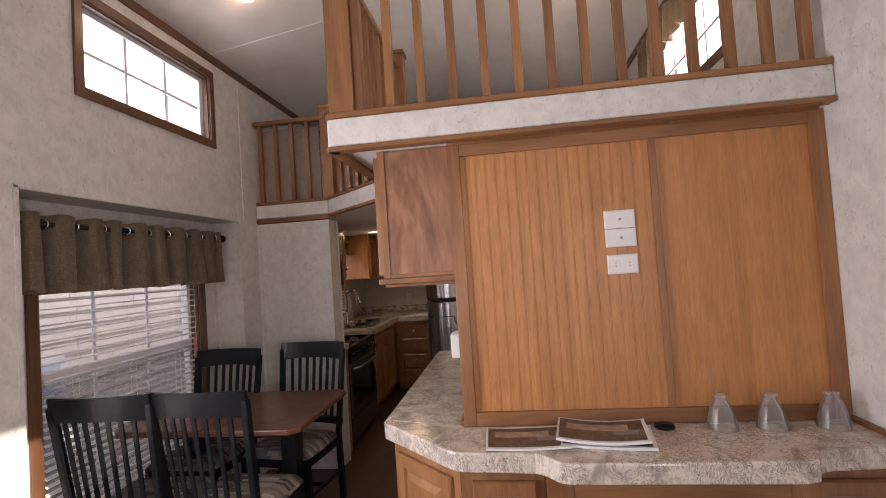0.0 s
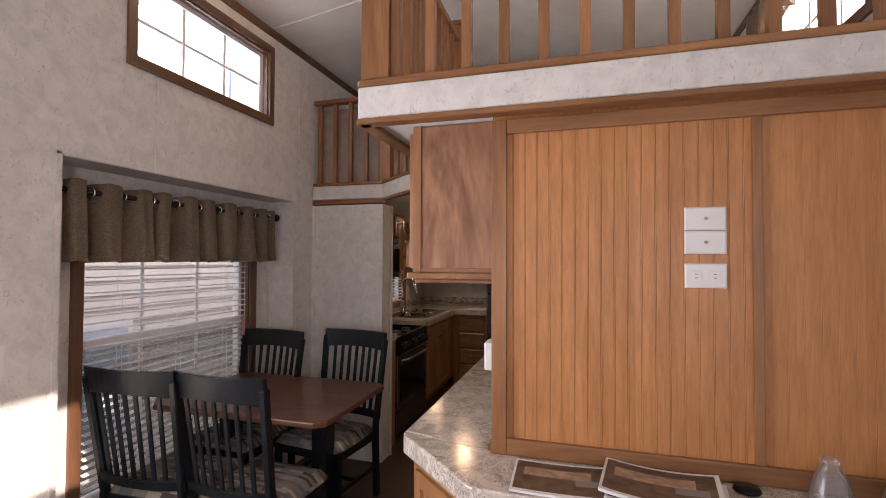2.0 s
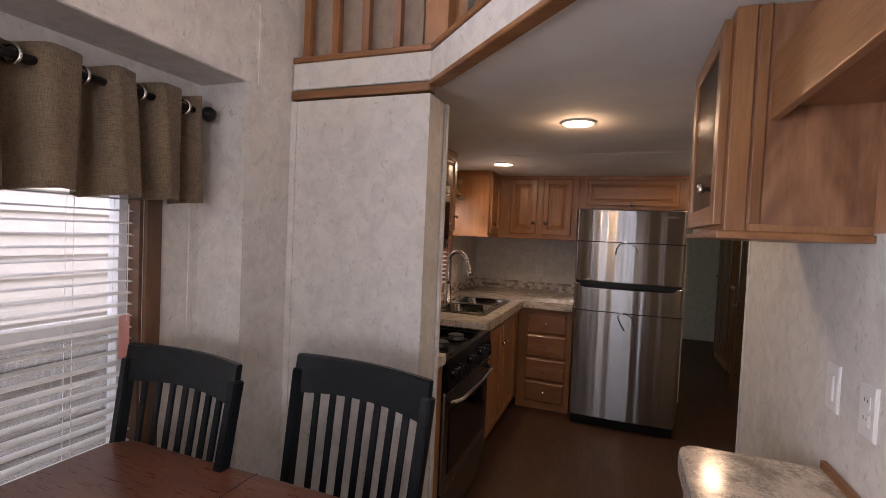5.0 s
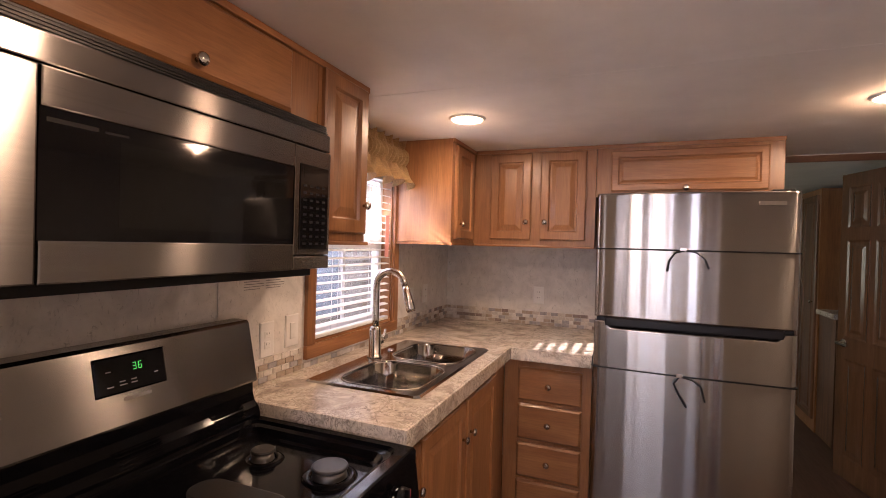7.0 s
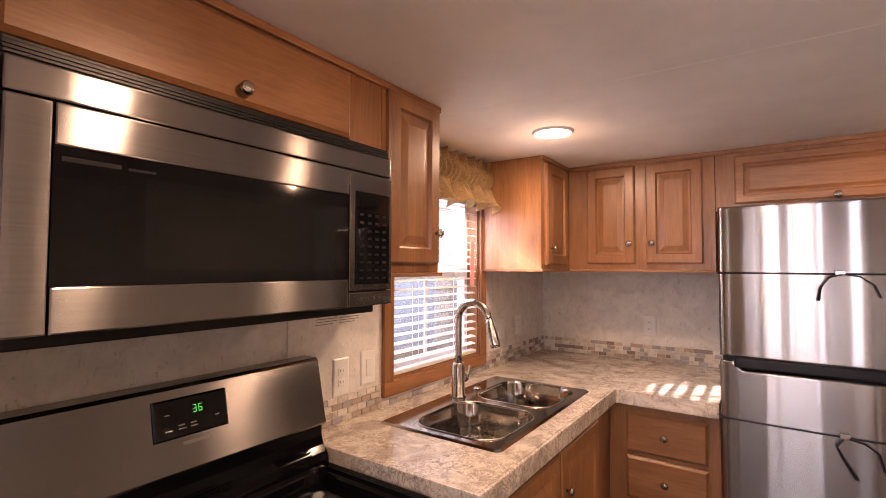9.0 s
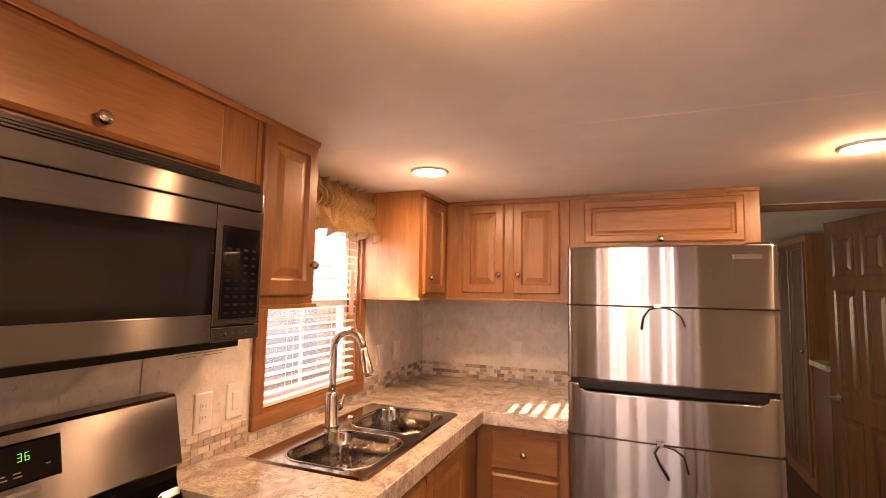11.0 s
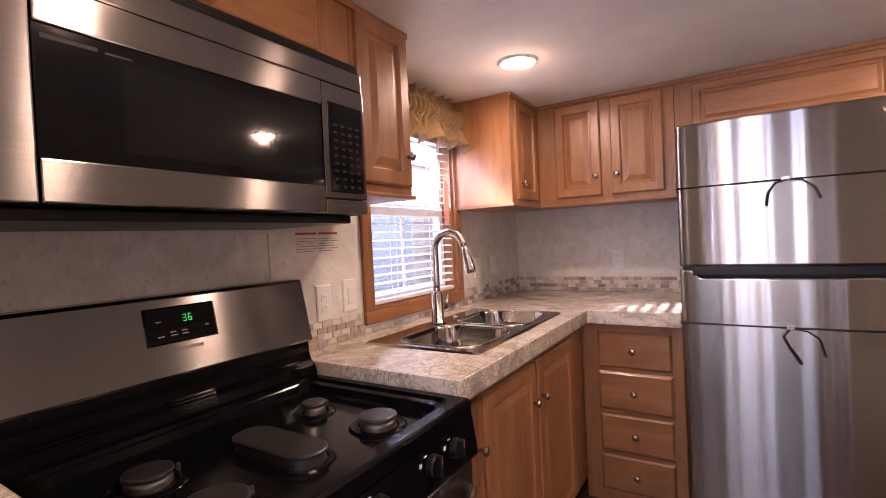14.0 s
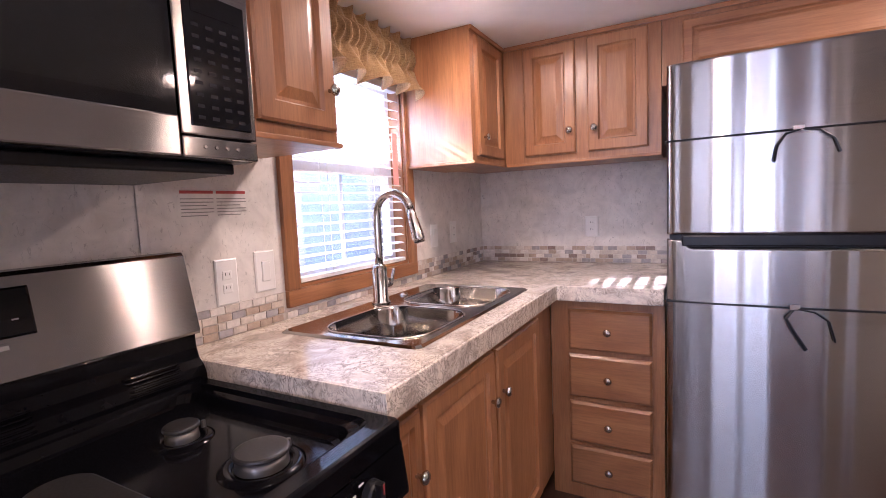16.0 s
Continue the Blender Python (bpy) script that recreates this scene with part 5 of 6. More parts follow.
for b in bowls:
    bm = bmesh.new()
    loops = [rounded(b[0] + i, b[1] + i, b[2] - i, b[3] - i, 0.09 - i * 0.3, z, bm) for i, z in ((0.0, 0.921), (0.004, 0.912), (0.010, 0.82), (0.018, 0.765), (0.045, 0.748))]
    for p, q in zip(loops, loops[1:]):
        for i in range(len(p)):
            j = (i + 1) % len(p)
            bm.faces.new((p[i], q[i], q[j], p[j]))
    bm.faces.new(loops[-1])
    bmesh.ops.recalc_face_normals(bm, faces=bm.faces[:])
    bmesh.ops.reverse_faces(bm, faces=bm.faces[:])
    bowl = part("bowl", bm, SINK_STEEL, sink, "", True)
    lip = ring_points(*b, 0.09, 0.9215)
    part("lip", tube(lip + lip[:1], 0.0032, 6), CHROME, bowl, "bright rolled lip", True)
    part("drain", lathe([(0, 0.752), (0.02, 0.751), (0.036, 0.754), (0.042, 0.749)], Matrix.Translation(((b[0] + b[2]) / 2, (b[1] + b[3]) / 2, 0)), 20), CHROME, bowl, "", True)
tap = thing("kitchen_tap", (-1.93, 5.41, 0.921), "tall brushed-nickel gooseneck kitchen tap with pull-down head", "tap")
TX, TY = -1.93, 5.41
part("base", lathe([(0.0, 0.921), (0.034, 0.921), (0.034, 0.926), (0.028, 0.932), (0.0265, 1.045), (0.020, 1.06), (0.0, 1.06)], Matrix.Translation((TX, TY, 0)), 24), CHROME, tap, "", True)
neck = [(TX, TY, 1.03), (TX, TY, 1.10), (TX, TY, 1.20)]
for i in range(13):
    a = math.pi * (1 - i / 12 * 0.94)
    neck.append((TX + 0.075 + 0.075 * math.cos(a), TY - 0.01 * i / 12, 1.235 + 0.075 * math.sin(a)))
part("neck", tube(neck, 0.0150, 16), CHROME, tap, "", True)
e = Vector(neck[-1])
dn = (e - Vector(neck[-2])).normalized()
part("spray_head", tube([e, e + dn * 0.03, e + dn * 0.04, e + dn * 0.10, e + dn * 0.115], [0.0152, 0.0158, 0.018, 0.0215, 0.018], 16), CHROME, tap, "", True)
part("lever", tube([(TX, TY + 0.02, 0.985), (TX, TY + 0.058, 0.987), (TX, TY + 0.066, 0.990), (TX + 0.004, TY + 0.070, 1.0), (TX + 0.012, TY + 0.074, 1.035)], [0.017, 0.017, 0.012, 0.006, 0.005], 14), CHROME, tap, "", True)
part("deck_hole_cap", lathe([(0, 0.93), (0.012, 0.929), (0.018, 0.922)], Matrix.Translation((-1.93, 5.56, 0)), 16), CHROME, tap, "", True)

# ---- gas range ----
RYC = (RY0 + RY1) / 2
RIM, DECK = 0.878, 0.842               # cooktop rim and sunk deck
stove = thing("gas_range", (-1.75, RYC, 0), "black and stainless gas range with five burners and no grates", "range")
part("body", B(-2.075, RY0, 0.02, RX - 0.045, RY1, DECK - 0.006, 0.004), BLACK_ENAMEL, stove)
bm = bmesh.new()
hx0, hx1, hy0, hy1 = -1.955, RX, RY0, RY1
lv = [rounded(hx0, hy0, hx1, hy1, 0.012, DECK - 0.005, bm, 5), rounded(hx0, hy0, hx1, hy1, 0.012, RIM - 0.008, bm, 5), rounded(hx0 + 0.002, hy0 + 0.003, hx1 - 0.004, hy1 - 0.003, 0.012, RIM - 0.002, bm, 5),
      rounded(hx0 + 0.004, hy0 + 0.008, hx1 - 0.010, hy1 - 0.008, 0.014, RIM, bm, 5), rounded(hx0 + 0.006, hy0 + 0.030, hx1 - 0.040, hy1 - 0.030, 0.035, RIM - 0.001, bm, 5),
      rounded(hx0 + 0.009, hy0 + 0.036, hx1 - 0.047, hy1 - 0.036, 0.04, RIM - 0.010, bm, 5), rounded(hx0 + 0.013, hy0 + 0.050, hx1 - 0.060, hy1 - 0.050, 0.045, RIM - 0.014, bm, 5),
      rounded(hx0 + 0.018, hy0 + 0.060, hx1 - 0.068, hy1 - 0.060, 0.045, DECK + 0.004, bm, 5), rounded(hx0 + 0.024, hy0 + 0.070, hx1 - 0.076, hy1 - 0.070, 0.045, DECK, bm, 5)]
for p, q in zip(lv, lv[1:]):
    for i in range(len(p)):
        j = (i + 1) % len(p)
        bm.faces.new((p[i], p[j], q[j], q[i]))
bm.faces.new(lv[-1])
bm.faces.new(lv[0][::-1])
part("cooktop", bm, BLACK_ENAMEL, stove, "glossy black enamel cooktop with a sunk deck")


def extruded(prof, y0, y1):
    """A bar along y with the outline prof of (x, z)."""
    bm = bmesh.new()
    a = [bm.verts.new((x, y0, z)) for x, z in prof]
    b = [bm.verts.new((x, y1, z)) for x, z in prof]
    for i in range(len(prof)):
        j = (i + 1) % len(prof)
        bm.faces.new((a[i], a[j], b[j], b[i]))
    bm.faces.new(a[::-1])
    bm.faces.new(b)
    bmesh.ops.recalc_face_normals(bm, faces=bm.faces[:])
    return bm


# sloping apron and the back guard, which leans back
part("apron", extruded([(-2.075, DECK), (-1.957, DECK), (-1.956, 0.884), (-1.964, 0.905), (-1.980, 0.920), (-1.988, 0.945), (-1.990, 0.977), (-2.075, 0.977)], RY0 + 0.001, RY1 + 0.004), BLACK_ENAMEL, stove)
for yc in (RY0 + 0.12, RYC, RY1 - 0.11):
    for k in range(5):
        z, x = 0.889 + 0.0085 * k, -1.956 - 0.0042 * k
        part("rib", tube([(x - 0.004, yc - 0.058, z), (x, yc - 0.048, z), (x, yc + 0.048, z), (x - 0.004, yc + 0.058, z)], 0.0027, 8), BLACK_ENAMEL, stove)
GUARD = [(-2.085, 0.978), (-1.984, 0.978), (-1.982, 0.984), (-2.022, 1.164), (-2.030, 1.172), (-2.085, 1.172)]
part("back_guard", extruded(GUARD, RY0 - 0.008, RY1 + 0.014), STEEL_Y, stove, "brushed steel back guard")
lean = Vector((-0.040, 0, 0.180)).normalized()
gm = Matrix(((0, 1, 0), lean, Vector((0, 1, 0)).cross(lean))).transposed().to_4x4()
gm.translation = (-1.982, 0, 0.984)


def guard_at(y, up, out=0.0):
    return gm @ Matrix.Translation((y, up, out))


part("display", relief(0.176, 0.090, [(0.0, 0.003), (0.004, 0.005)], guard_at(4.262, 0.074)), BLACK_GLASS, stove)
digits = {"3": "abgcd", "6": "afgedc"}
seg = {"a": (0, 2, 1, 2), "b": (1, 1, 1, 2), "c": (1, 0, 1, 1), "d": (0, 0, 1, 0), "e": (0, 0, 0, 1), "f": (0, 1, 0, 2), "g": (0, 1, 1, 1)}
for ch, oy in (("3", 4.352), ("6", 4.366)):
    bm = None
    for k in digits[ch]:
        u0, v0, u1, v1 = seg[k]
        bm = tube([guard_at(oy + u0 * 0.0075, 0.124 + v0 * 0.008, 0.0055).translation, guard_at(oy + u1 * 0.0075, 0.124 + v1 * 0.008, 0.0055).translation], 0.0008, 5, bm)
    part("digit", bm, GREEN_GLOW, stove, "lit green digit")
for y, up, w in ((4.286, 0.092, 0.016), (4.316, 0.092, 0.018), (4.316, 0.100, 0.014), (4.344, 0.092, 0.016), (4.344, 0.100, 0.014), (4.405, 0.104, 0.010), (4.286, 0.128, 0.012)):
    part("button_mark", relief(w, 0.0028, [(0.0, 0.0004)], guard_at(y, up, 0.005)), GREY_INK, stove)
part("badge", relief(0.070, 0.008, [(0.0, 0.0012)], guard_at(4.325, 0.054)), GREY_INK, stove)
for x, y, r in [(-1.560, RYC - 0.205, 0.054), (-1.775, RYC - 0.205, 0.044), (-1.560, RYC + 0.205, 0.046), (-1.775, RYC + 0.205, 0.032)]:
    m = Matrix.Translation((x, y, DECK))
    dish = part("burner", lathe([(r - 0.002, 0.002), (r - 0.003, 0.010), (r - 0.005, 0.022), (0, 0.022)], m, 32), ALU, stove, "aluminium burner ring", True)
    part("drip_ring", lathe([(r + 0.024, 0.0003), (r + 0.019, 0.005), (r + 0.010, 0.006), (r + 0.002, 0.002)], m, 36), BLACK_ENAMEL, dish, "", True)
    part("cap", lathe([(0, 0.030), (r * 0.9, 0.030), (r - 0.001, 0.0285), (r, 0.026), (r, 0.0235), (0, 0.0225)], m, 36), CAP_IRON, dish, "dark burner cap")
    part("igniter", lathe([(0.0, 0.016), (0.004, 0.016), (0.005, 0.0)], Matrix.Translation((x, y + r + 0.012, DECK + 0.003)), 8), ALU, dish)
ox0, ox1, oy0, oy1 = -1.785, -1.535, RYC - 0.047, RYC + 0.047


def oval(grow, z, bm):
    return rounded(ox0 - grow, oy0 - grow, ox1 + grow, oy1 + grow, 0.0465 + grow, z, bm, 8)


bm = bmesh.new()
ls = [oval(-0.004, DECK, bm), oval(-0.004, DECK + 0.020, bm)]
for i in range(len(ls[0])):
    j = (i + 1) % len(ls[0])
    bm.faces.new((ls[0][i], ls[0][j], ls[1][j], ls[1][i]))
bm.faces.new(ls[1])
long_burner = part("burner", bm, ALU, stove, "long oval centre burner", False)
bm = bmesh.new()
ls = [oval(0.0, DECK + 0.0205, bm), oval(0.0, DECK + 0.026, bm), oval(-0.004, DECK + 0.0285, bm)]
for p, q in zip(ls, ls[1:]):
    for i in range(len(p)):
        j = (i + 1) % len(p)
        bm.faces.new((p[i], p[j], q[j], q[i]))
bm.faces.new(ls[-1])
bm.faces.new(ls[0][::-1])
part("cap", bm, CAP_IRON, long_burner, "dark oval burner cap")
bm = bmesh.new()
ls = [oval(0.016, DECK + 0.0003, bm), oval(0.012, DECK + 0.004, bm), oval(0.002, DECK + 0.003, bm)]
for p, q in zip(ls, ls[1:]):
    for i in range(len(p)):
        j = (i + 1) % len(p)
        bm.faces.new((p[i], p[j], q[j], q[i]))
part("drip_ring", bm, BLACK_ENAMEL, long_burner)
# sloping control panel, knobs, door, drawer
pan = extruded([(RX - 0.05, 0.735), (RX + 0.008, 0.735), (RX + 0.010, 0.745), (RX - 0.002, DECK - 0.006), (RX - 0.05, DECK - 0.006)], RY0, RY1)
bmesh.ops.bevel(pan, geom=pan.edges[:], offset=0.003, segments=2, affect="EDGES")
part("control_panel", pan, BLACK_ENAMEL, stove)
for y in (RYC - 0.275, RYC - 0.18, RYC, RYC + 0.18, RYC + 0.275):
    m = facing((RX + 0.005, y, 0.795), (0, 1, 0), (1, 0, 0.10))
    k = part("knob", lathe([(0, 0), (0.024, 0), (0.022, 0.012), (0.019, 0.016), (0, 0.016)], m, 20), BLACK_PLASTIC, stove, "black control knob")
    part("grip", relief(0.012, 0.042, [(0, 0.012), (0.002, 0.014)], m @ Matrix.Translation((-0.006, -0.021, 0.014))), BLACK_PLASTIC, k)
    part("pointer", relief(0.003, 0.018, [(0, 0.0008)], m @ Matrix.Translation((-0.0015, 0.003, 0.0285))), RED_INK, k, "red pointer line")
    part("mark", relief(0.012, 0.003, [(0, 0.0006)], m @ Matrix.Translation((-0.028, 0.026, 0.0005))), WHITE_INK, stove)
    part("mark", relief(0.009, 0.009, [(0, 0.0006)], m @ Matrix.Translation((-0.045, 0.010, 0.0005))), WHITE_INK, stove)
XD = RX - 0.006                         # face of the oven door
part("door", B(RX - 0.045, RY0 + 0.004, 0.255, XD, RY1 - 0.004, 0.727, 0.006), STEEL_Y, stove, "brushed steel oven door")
part("oven_glass", B(XD - 0.001, RY0 + 0.075, 0.325, XD + 0.004, RY1 - 0.075, 0.625, 0.003), BLACK_GLASS, stove, "black oven window")
hn = [(XD, RY0 + 0.05, 0.678), (XD + 0.030, RY0 + 0.06, 0.678), (XD + 0.048, RY0 + 0.11, 0.678), (XD + 0.055, RYC, 0.678), (XD + 0.048, RY1 - 0.11, 0.678), (XD + 0.030, RY1 - 0.06, 0.678), (XD, RY1 - 0.05, 0.678)]
part("handle", tube(hn, 0.012, 12), CHROME, stove, "bowed steel handle", True)
for k in range(9):
    yv = RY0 + 0.09 + 0.067 * k
    part("vent_slot", B(XD - 0.001, yv, 0.712, XD + 0.001, yv + 0.045, 0.718), BLACK_PLASTIC, stove)
part("drawer", B(RX - 0.045, RY0 + 0.004, 0.06, XD - 0.005, RY1 - 0.004, 0.245, 0.005), STEEL_Y, stove, "brushed steel storage drawer")
part("toe_kick", B(RX - 0.085, RY0 + 0.01, 0.0, RX - 0.065, RY1 - 0.01, 0.06), BLACK_PLASTIC, stove)

# ---- microwave over the range ----
MX = -1.70
mw = thing("microwave_oven", (-1.9, 4.31, 1.355), "stainless over-the-range microwave oven with a black glass door", "microwave")
part("body", B(KX + 0.005, 3.92, 1.357, MX - 0.004, 4.705, 1.765, 0.004), BLACK_PLASTIC, mw)
part("vent_hood", B(KX + 0.02, 3.94, 1.335, MX - 0.03, 4.68, 1.356, 0.004), BLACK_PLASTIC, mw)
for k in range(4):
    part("vent_slat", B(MX - 0.012, 3.925, 1.742 + 0.0065 * k, MX + 0.003 - 0.002 * k, 4.70, 1.746 + 0.0065 * k), BLACK_PLASTIC, mw)
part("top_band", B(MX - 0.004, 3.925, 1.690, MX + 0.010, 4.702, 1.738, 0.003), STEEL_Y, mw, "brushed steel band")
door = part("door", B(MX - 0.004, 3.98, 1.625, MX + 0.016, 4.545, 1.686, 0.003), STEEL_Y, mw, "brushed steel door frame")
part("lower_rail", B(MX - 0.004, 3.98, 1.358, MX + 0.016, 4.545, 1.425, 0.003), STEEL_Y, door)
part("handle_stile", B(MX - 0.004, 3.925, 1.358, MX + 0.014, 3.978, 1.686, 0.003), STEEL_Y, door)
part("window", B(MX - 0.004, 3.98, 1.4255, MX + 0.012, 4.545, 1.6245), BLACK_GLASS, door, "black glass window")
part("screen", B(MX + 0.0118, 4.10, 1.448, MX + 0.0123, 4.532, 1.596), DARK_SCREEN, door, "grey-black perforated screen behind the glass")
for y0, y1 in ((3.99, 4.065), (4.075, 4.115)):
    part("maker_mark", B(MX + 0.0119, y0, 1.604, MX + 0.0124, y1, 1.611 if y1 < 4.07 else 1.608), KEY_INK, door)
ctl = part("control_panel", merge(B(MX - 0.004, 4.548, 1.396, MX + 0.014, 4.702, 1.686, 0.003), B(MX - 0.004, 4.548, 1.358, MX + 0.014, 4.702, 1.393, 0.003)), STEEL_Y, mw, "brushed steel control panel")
part("keypad", B(MX + 0.012, 4.568, 1.412, MX + 0.0165, 4.690, 1.640, 0.002), BLACK_GLASS, ctl, "black keypad")
for r in range(9):
    for c in range(4):
        y, z = 4.580 + 0.027 * c, 1.424 + 0.0195 * r
        part("key", B(MX + 0.0164, y, z, MX + 0.0172, y + 0.014, z + 0.006), KEY_INK, ctl)
part("clock_window", B(MX + 0.0164, 4.582, 1.604, MX + 0.0172, 4.676, 1.630), BLACK_GLASS, ctl)
for k in range(4):
    part("button", lathe([(0, 0.002), (0.003, 0.002), (0.003, 0)], facing((MX + 0.014, 4.590 + 0.022 * k, 1.377), (0, 1, 0), (1, 0, 0)), 8), CHROME, ctl)

# ---- wall cabinets ----
UX = -1.785


def wall_unit(at, body, label):
    ob = thing("wall_cabinet", at, label, "cabinet", "kitchen wall cabinets")
    part("body", B(*body, 0.002), MAPLE["z"], ob)
    return ob


u = wall_unit((-1.95, 4.35, 1.77), (KX + 0.005, 3.756, 1.768, UX, 4.765, 1.998), "brown wall cabinet with a flat lift-up door above the microwave")
front("door", u, (UX, 3.93, 1.795), (0, 1, 0), (1, 0, 0), 0.70, 0.175, [(0, 0.012), (0.01, 0.019)], "y", (0.384, 0.030))
u = wall_unit((-1.95, 4.93, 1.43), (KX + 0.005, 4.768, 1.437, UX, 5.055, 1.998), "brown wall cabinet with a raised-panel door beside the window")
front("door", u, (UX, 4.785, 1.465), (0, 1, 0), (1, 0, 0), 0.255, 0.515, RAISED, "z", (0.23, 0.10))
part("light_rail", B(KX + 0.005, 4.762, 1.424, UX + 0.012, 5.066, 1.437, 0.003), OAK["y"], u)
u = wall_unit((-1.95, 6.3, 1.43), (KX + 0.005, 5.885, 1.445, -1.762, YB - 0.002, 1.998), "brown corner wall cabinet with a raised-panel door")
front("door", u, (-1.762, 5.925, 1.468), (0, 1, 0), (1, 0, 0), 0.285, 0.50, RAISED, "z", (0.045, 0.08))
part("light_rail", B(KX + 0.005, 5.878, 1.432, -1.752, 6.255, 1.445, 0.003), OAK["y"], u)
u = wall_unit((-1.4, 6.5, 1.43), (-1.760, 6.262, 1.445, -1.062, YB - 0.002, 1.998), "brown double-door wall cabinet with raised panels")
front("door", u, (-1.655, 6.262, 1.475), (1, 0, 0), (0, -1, 0), 0.24, 0.495, RAISED, "z", (0.215, 0.10))
front("door", u, (-1.362, 6.262, 1.475), (1, 0, 0), (0, -1, 0), 0.25, 0.495, RAISED, "z", (0.03, 0.10))
part("light_rail", B(-1.750, 6.25, 1.432, -1.062, 6.5, 1.445, 0.003), OAK["x"], u)
u = wall_unit((-0.62, 6.45, 1.72), (-1.060, 6.262, 1.715, -0.20, YB - 0.002, 1.998), "brown wall cabinet with one wide raised panel above the refrigerator")
front("door", u, (-0.985, 6.262, 1.745), (1, 0, 0), (0, -1, 0), 0.72, 0.215, [(0.0, 0.013), (0.006, 0.019), (0.034, 0.019), (0.040, 0.009), (0.046, 0.009), (0.06, 0.017)], "x", (0.36, 0.012))
for y0, y1, x0, x1 in ((3.756, 5.055, UX, UX + 0.012), (5.885, 6.262, -1.762, -1.75)):
    tagged(part("trim", B(x0, y0, 1.978, x1, y1, 1.998, 0.003), MAPLE["y"]), "brown wooden strip along the cabinet tops", "trim", "", "structure")
tagged(part("trim", B(-1.748, 6.25, 1.978, -0.20, 6.262, 1.998, 0.003), MAPLE["x"]), "brown wooden strip along the cabinet tops", "trim", "", "structure")

# ---- refrigerator ----
fridge = thing("refrigerator", (-0.635, 6.15, 0), "stainless top-freezer refrigerator, its doors still strapped shut", "refrigerator")
FX0, FX1, FY = -1.02, -0.25, 5.79
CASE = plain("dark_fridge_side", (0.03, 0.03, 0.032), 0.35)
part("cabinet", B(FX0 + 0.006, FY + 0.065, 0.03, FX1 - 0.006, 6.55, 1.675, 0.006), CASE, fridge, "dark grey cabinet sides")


def curved_door(z0, z1, dip, seed):
    """A door skin that bows gently outward; dip: which edge is cut back for the pull."""
    bm = bmesh.new()
    n = 72
    cols = []
    for i in range(n + 1):
        u = i / n
        x = FX0 + (FX1 - FX0) * u
        edge = min(u, 1 - u)
        y = FY + 0.016 * (2 * u - 1) ** 2 + (0.012 * (1 - edge / 0.02) ** 2 if edge < 0.02 else 0) + 0.0030 * noise.noise((u * 7, 0.2, seed)) + 0.0014 * noise.noise((u * 17, 3.3, seed))
        s = min(1.0, max(0.0, (edge - 0.05) / 0.045))
        s = s * s * (3 - 2 * s)
        lo, hi = z0 + (dip * s if dip > 0 else 0), z1 + (dip * s if dip < 0 else 0)
        cols.append([bm.verts.new((x, yy, z)) for yy, z in ((FY + 0.062, lo), (y + 0.006, lo), (y + 0.0015, lo + 0.0015), (y, lo + 0.006), (y, lo + 0.009), (y, lo + 0.05), (y, hi - 0.05), (y, hi - 0.009), (y, hi - 0.006), (y + 0.0015, hi - 0.0015), (y + 0.006, hi), (FY + 0.062, hi))])
    for a, b in zip(cols, cols[1:]):
        for k in range(11):
            bm.faces.new((a[k], b[k], b[k + 1], a[k + 1]))
    bm.faces.new(cols[0][::-1])
    bm.faces.new(cols[-1])
    bmesh.ops.recalc_face_normals(bm, faces=bm.faces[:])
    return bm


d1 = part("freezer_door", curved_door(1.128, 1.685, 0.0, 0.4), STEEL_X, fridge, "brushed steel freezer door", True)
d2 = part("fresh_food_door", curved_door(0.075, 1.112, -0.030, 0.9), STEEL_X, fridge, "brushed steel lower door", True)
part("grip", B(FX0 + 0.045, FY + 0.010, 1.088, FX1 - 0.045, FY + 0.055, 1.127, 0.006), BLACK_PLASTIC, fridge, "black pocket grip")
part("gasket", B(FX0 + 0.01, FY + 0.03, 1.112, FX1 - 0.01, FY + 0.06, 1.128), BLACK_PLASTIC, fridge)
part("toe_grille", B(FX0 + 0.02, FY + 0.05, 0.0, FX1 - 0.02, FY + 0.075, 0.07, 0.004), BLACK_PLASTIC, fridge)
part("hinge_cover", B(FX1 - 0.10, FY + 0.03, 1.676, FX1 - 0.02, FY + 0.10, 1.694, 0.004), BLACK_PLASTIC, fridge)
part("badge", B(-0.40, FY - 0.0035 + 0.006, 1.628, -0.305, FY + 0.012, 1.645, 0.001), CHROME, d1, "small bright maker's plate")
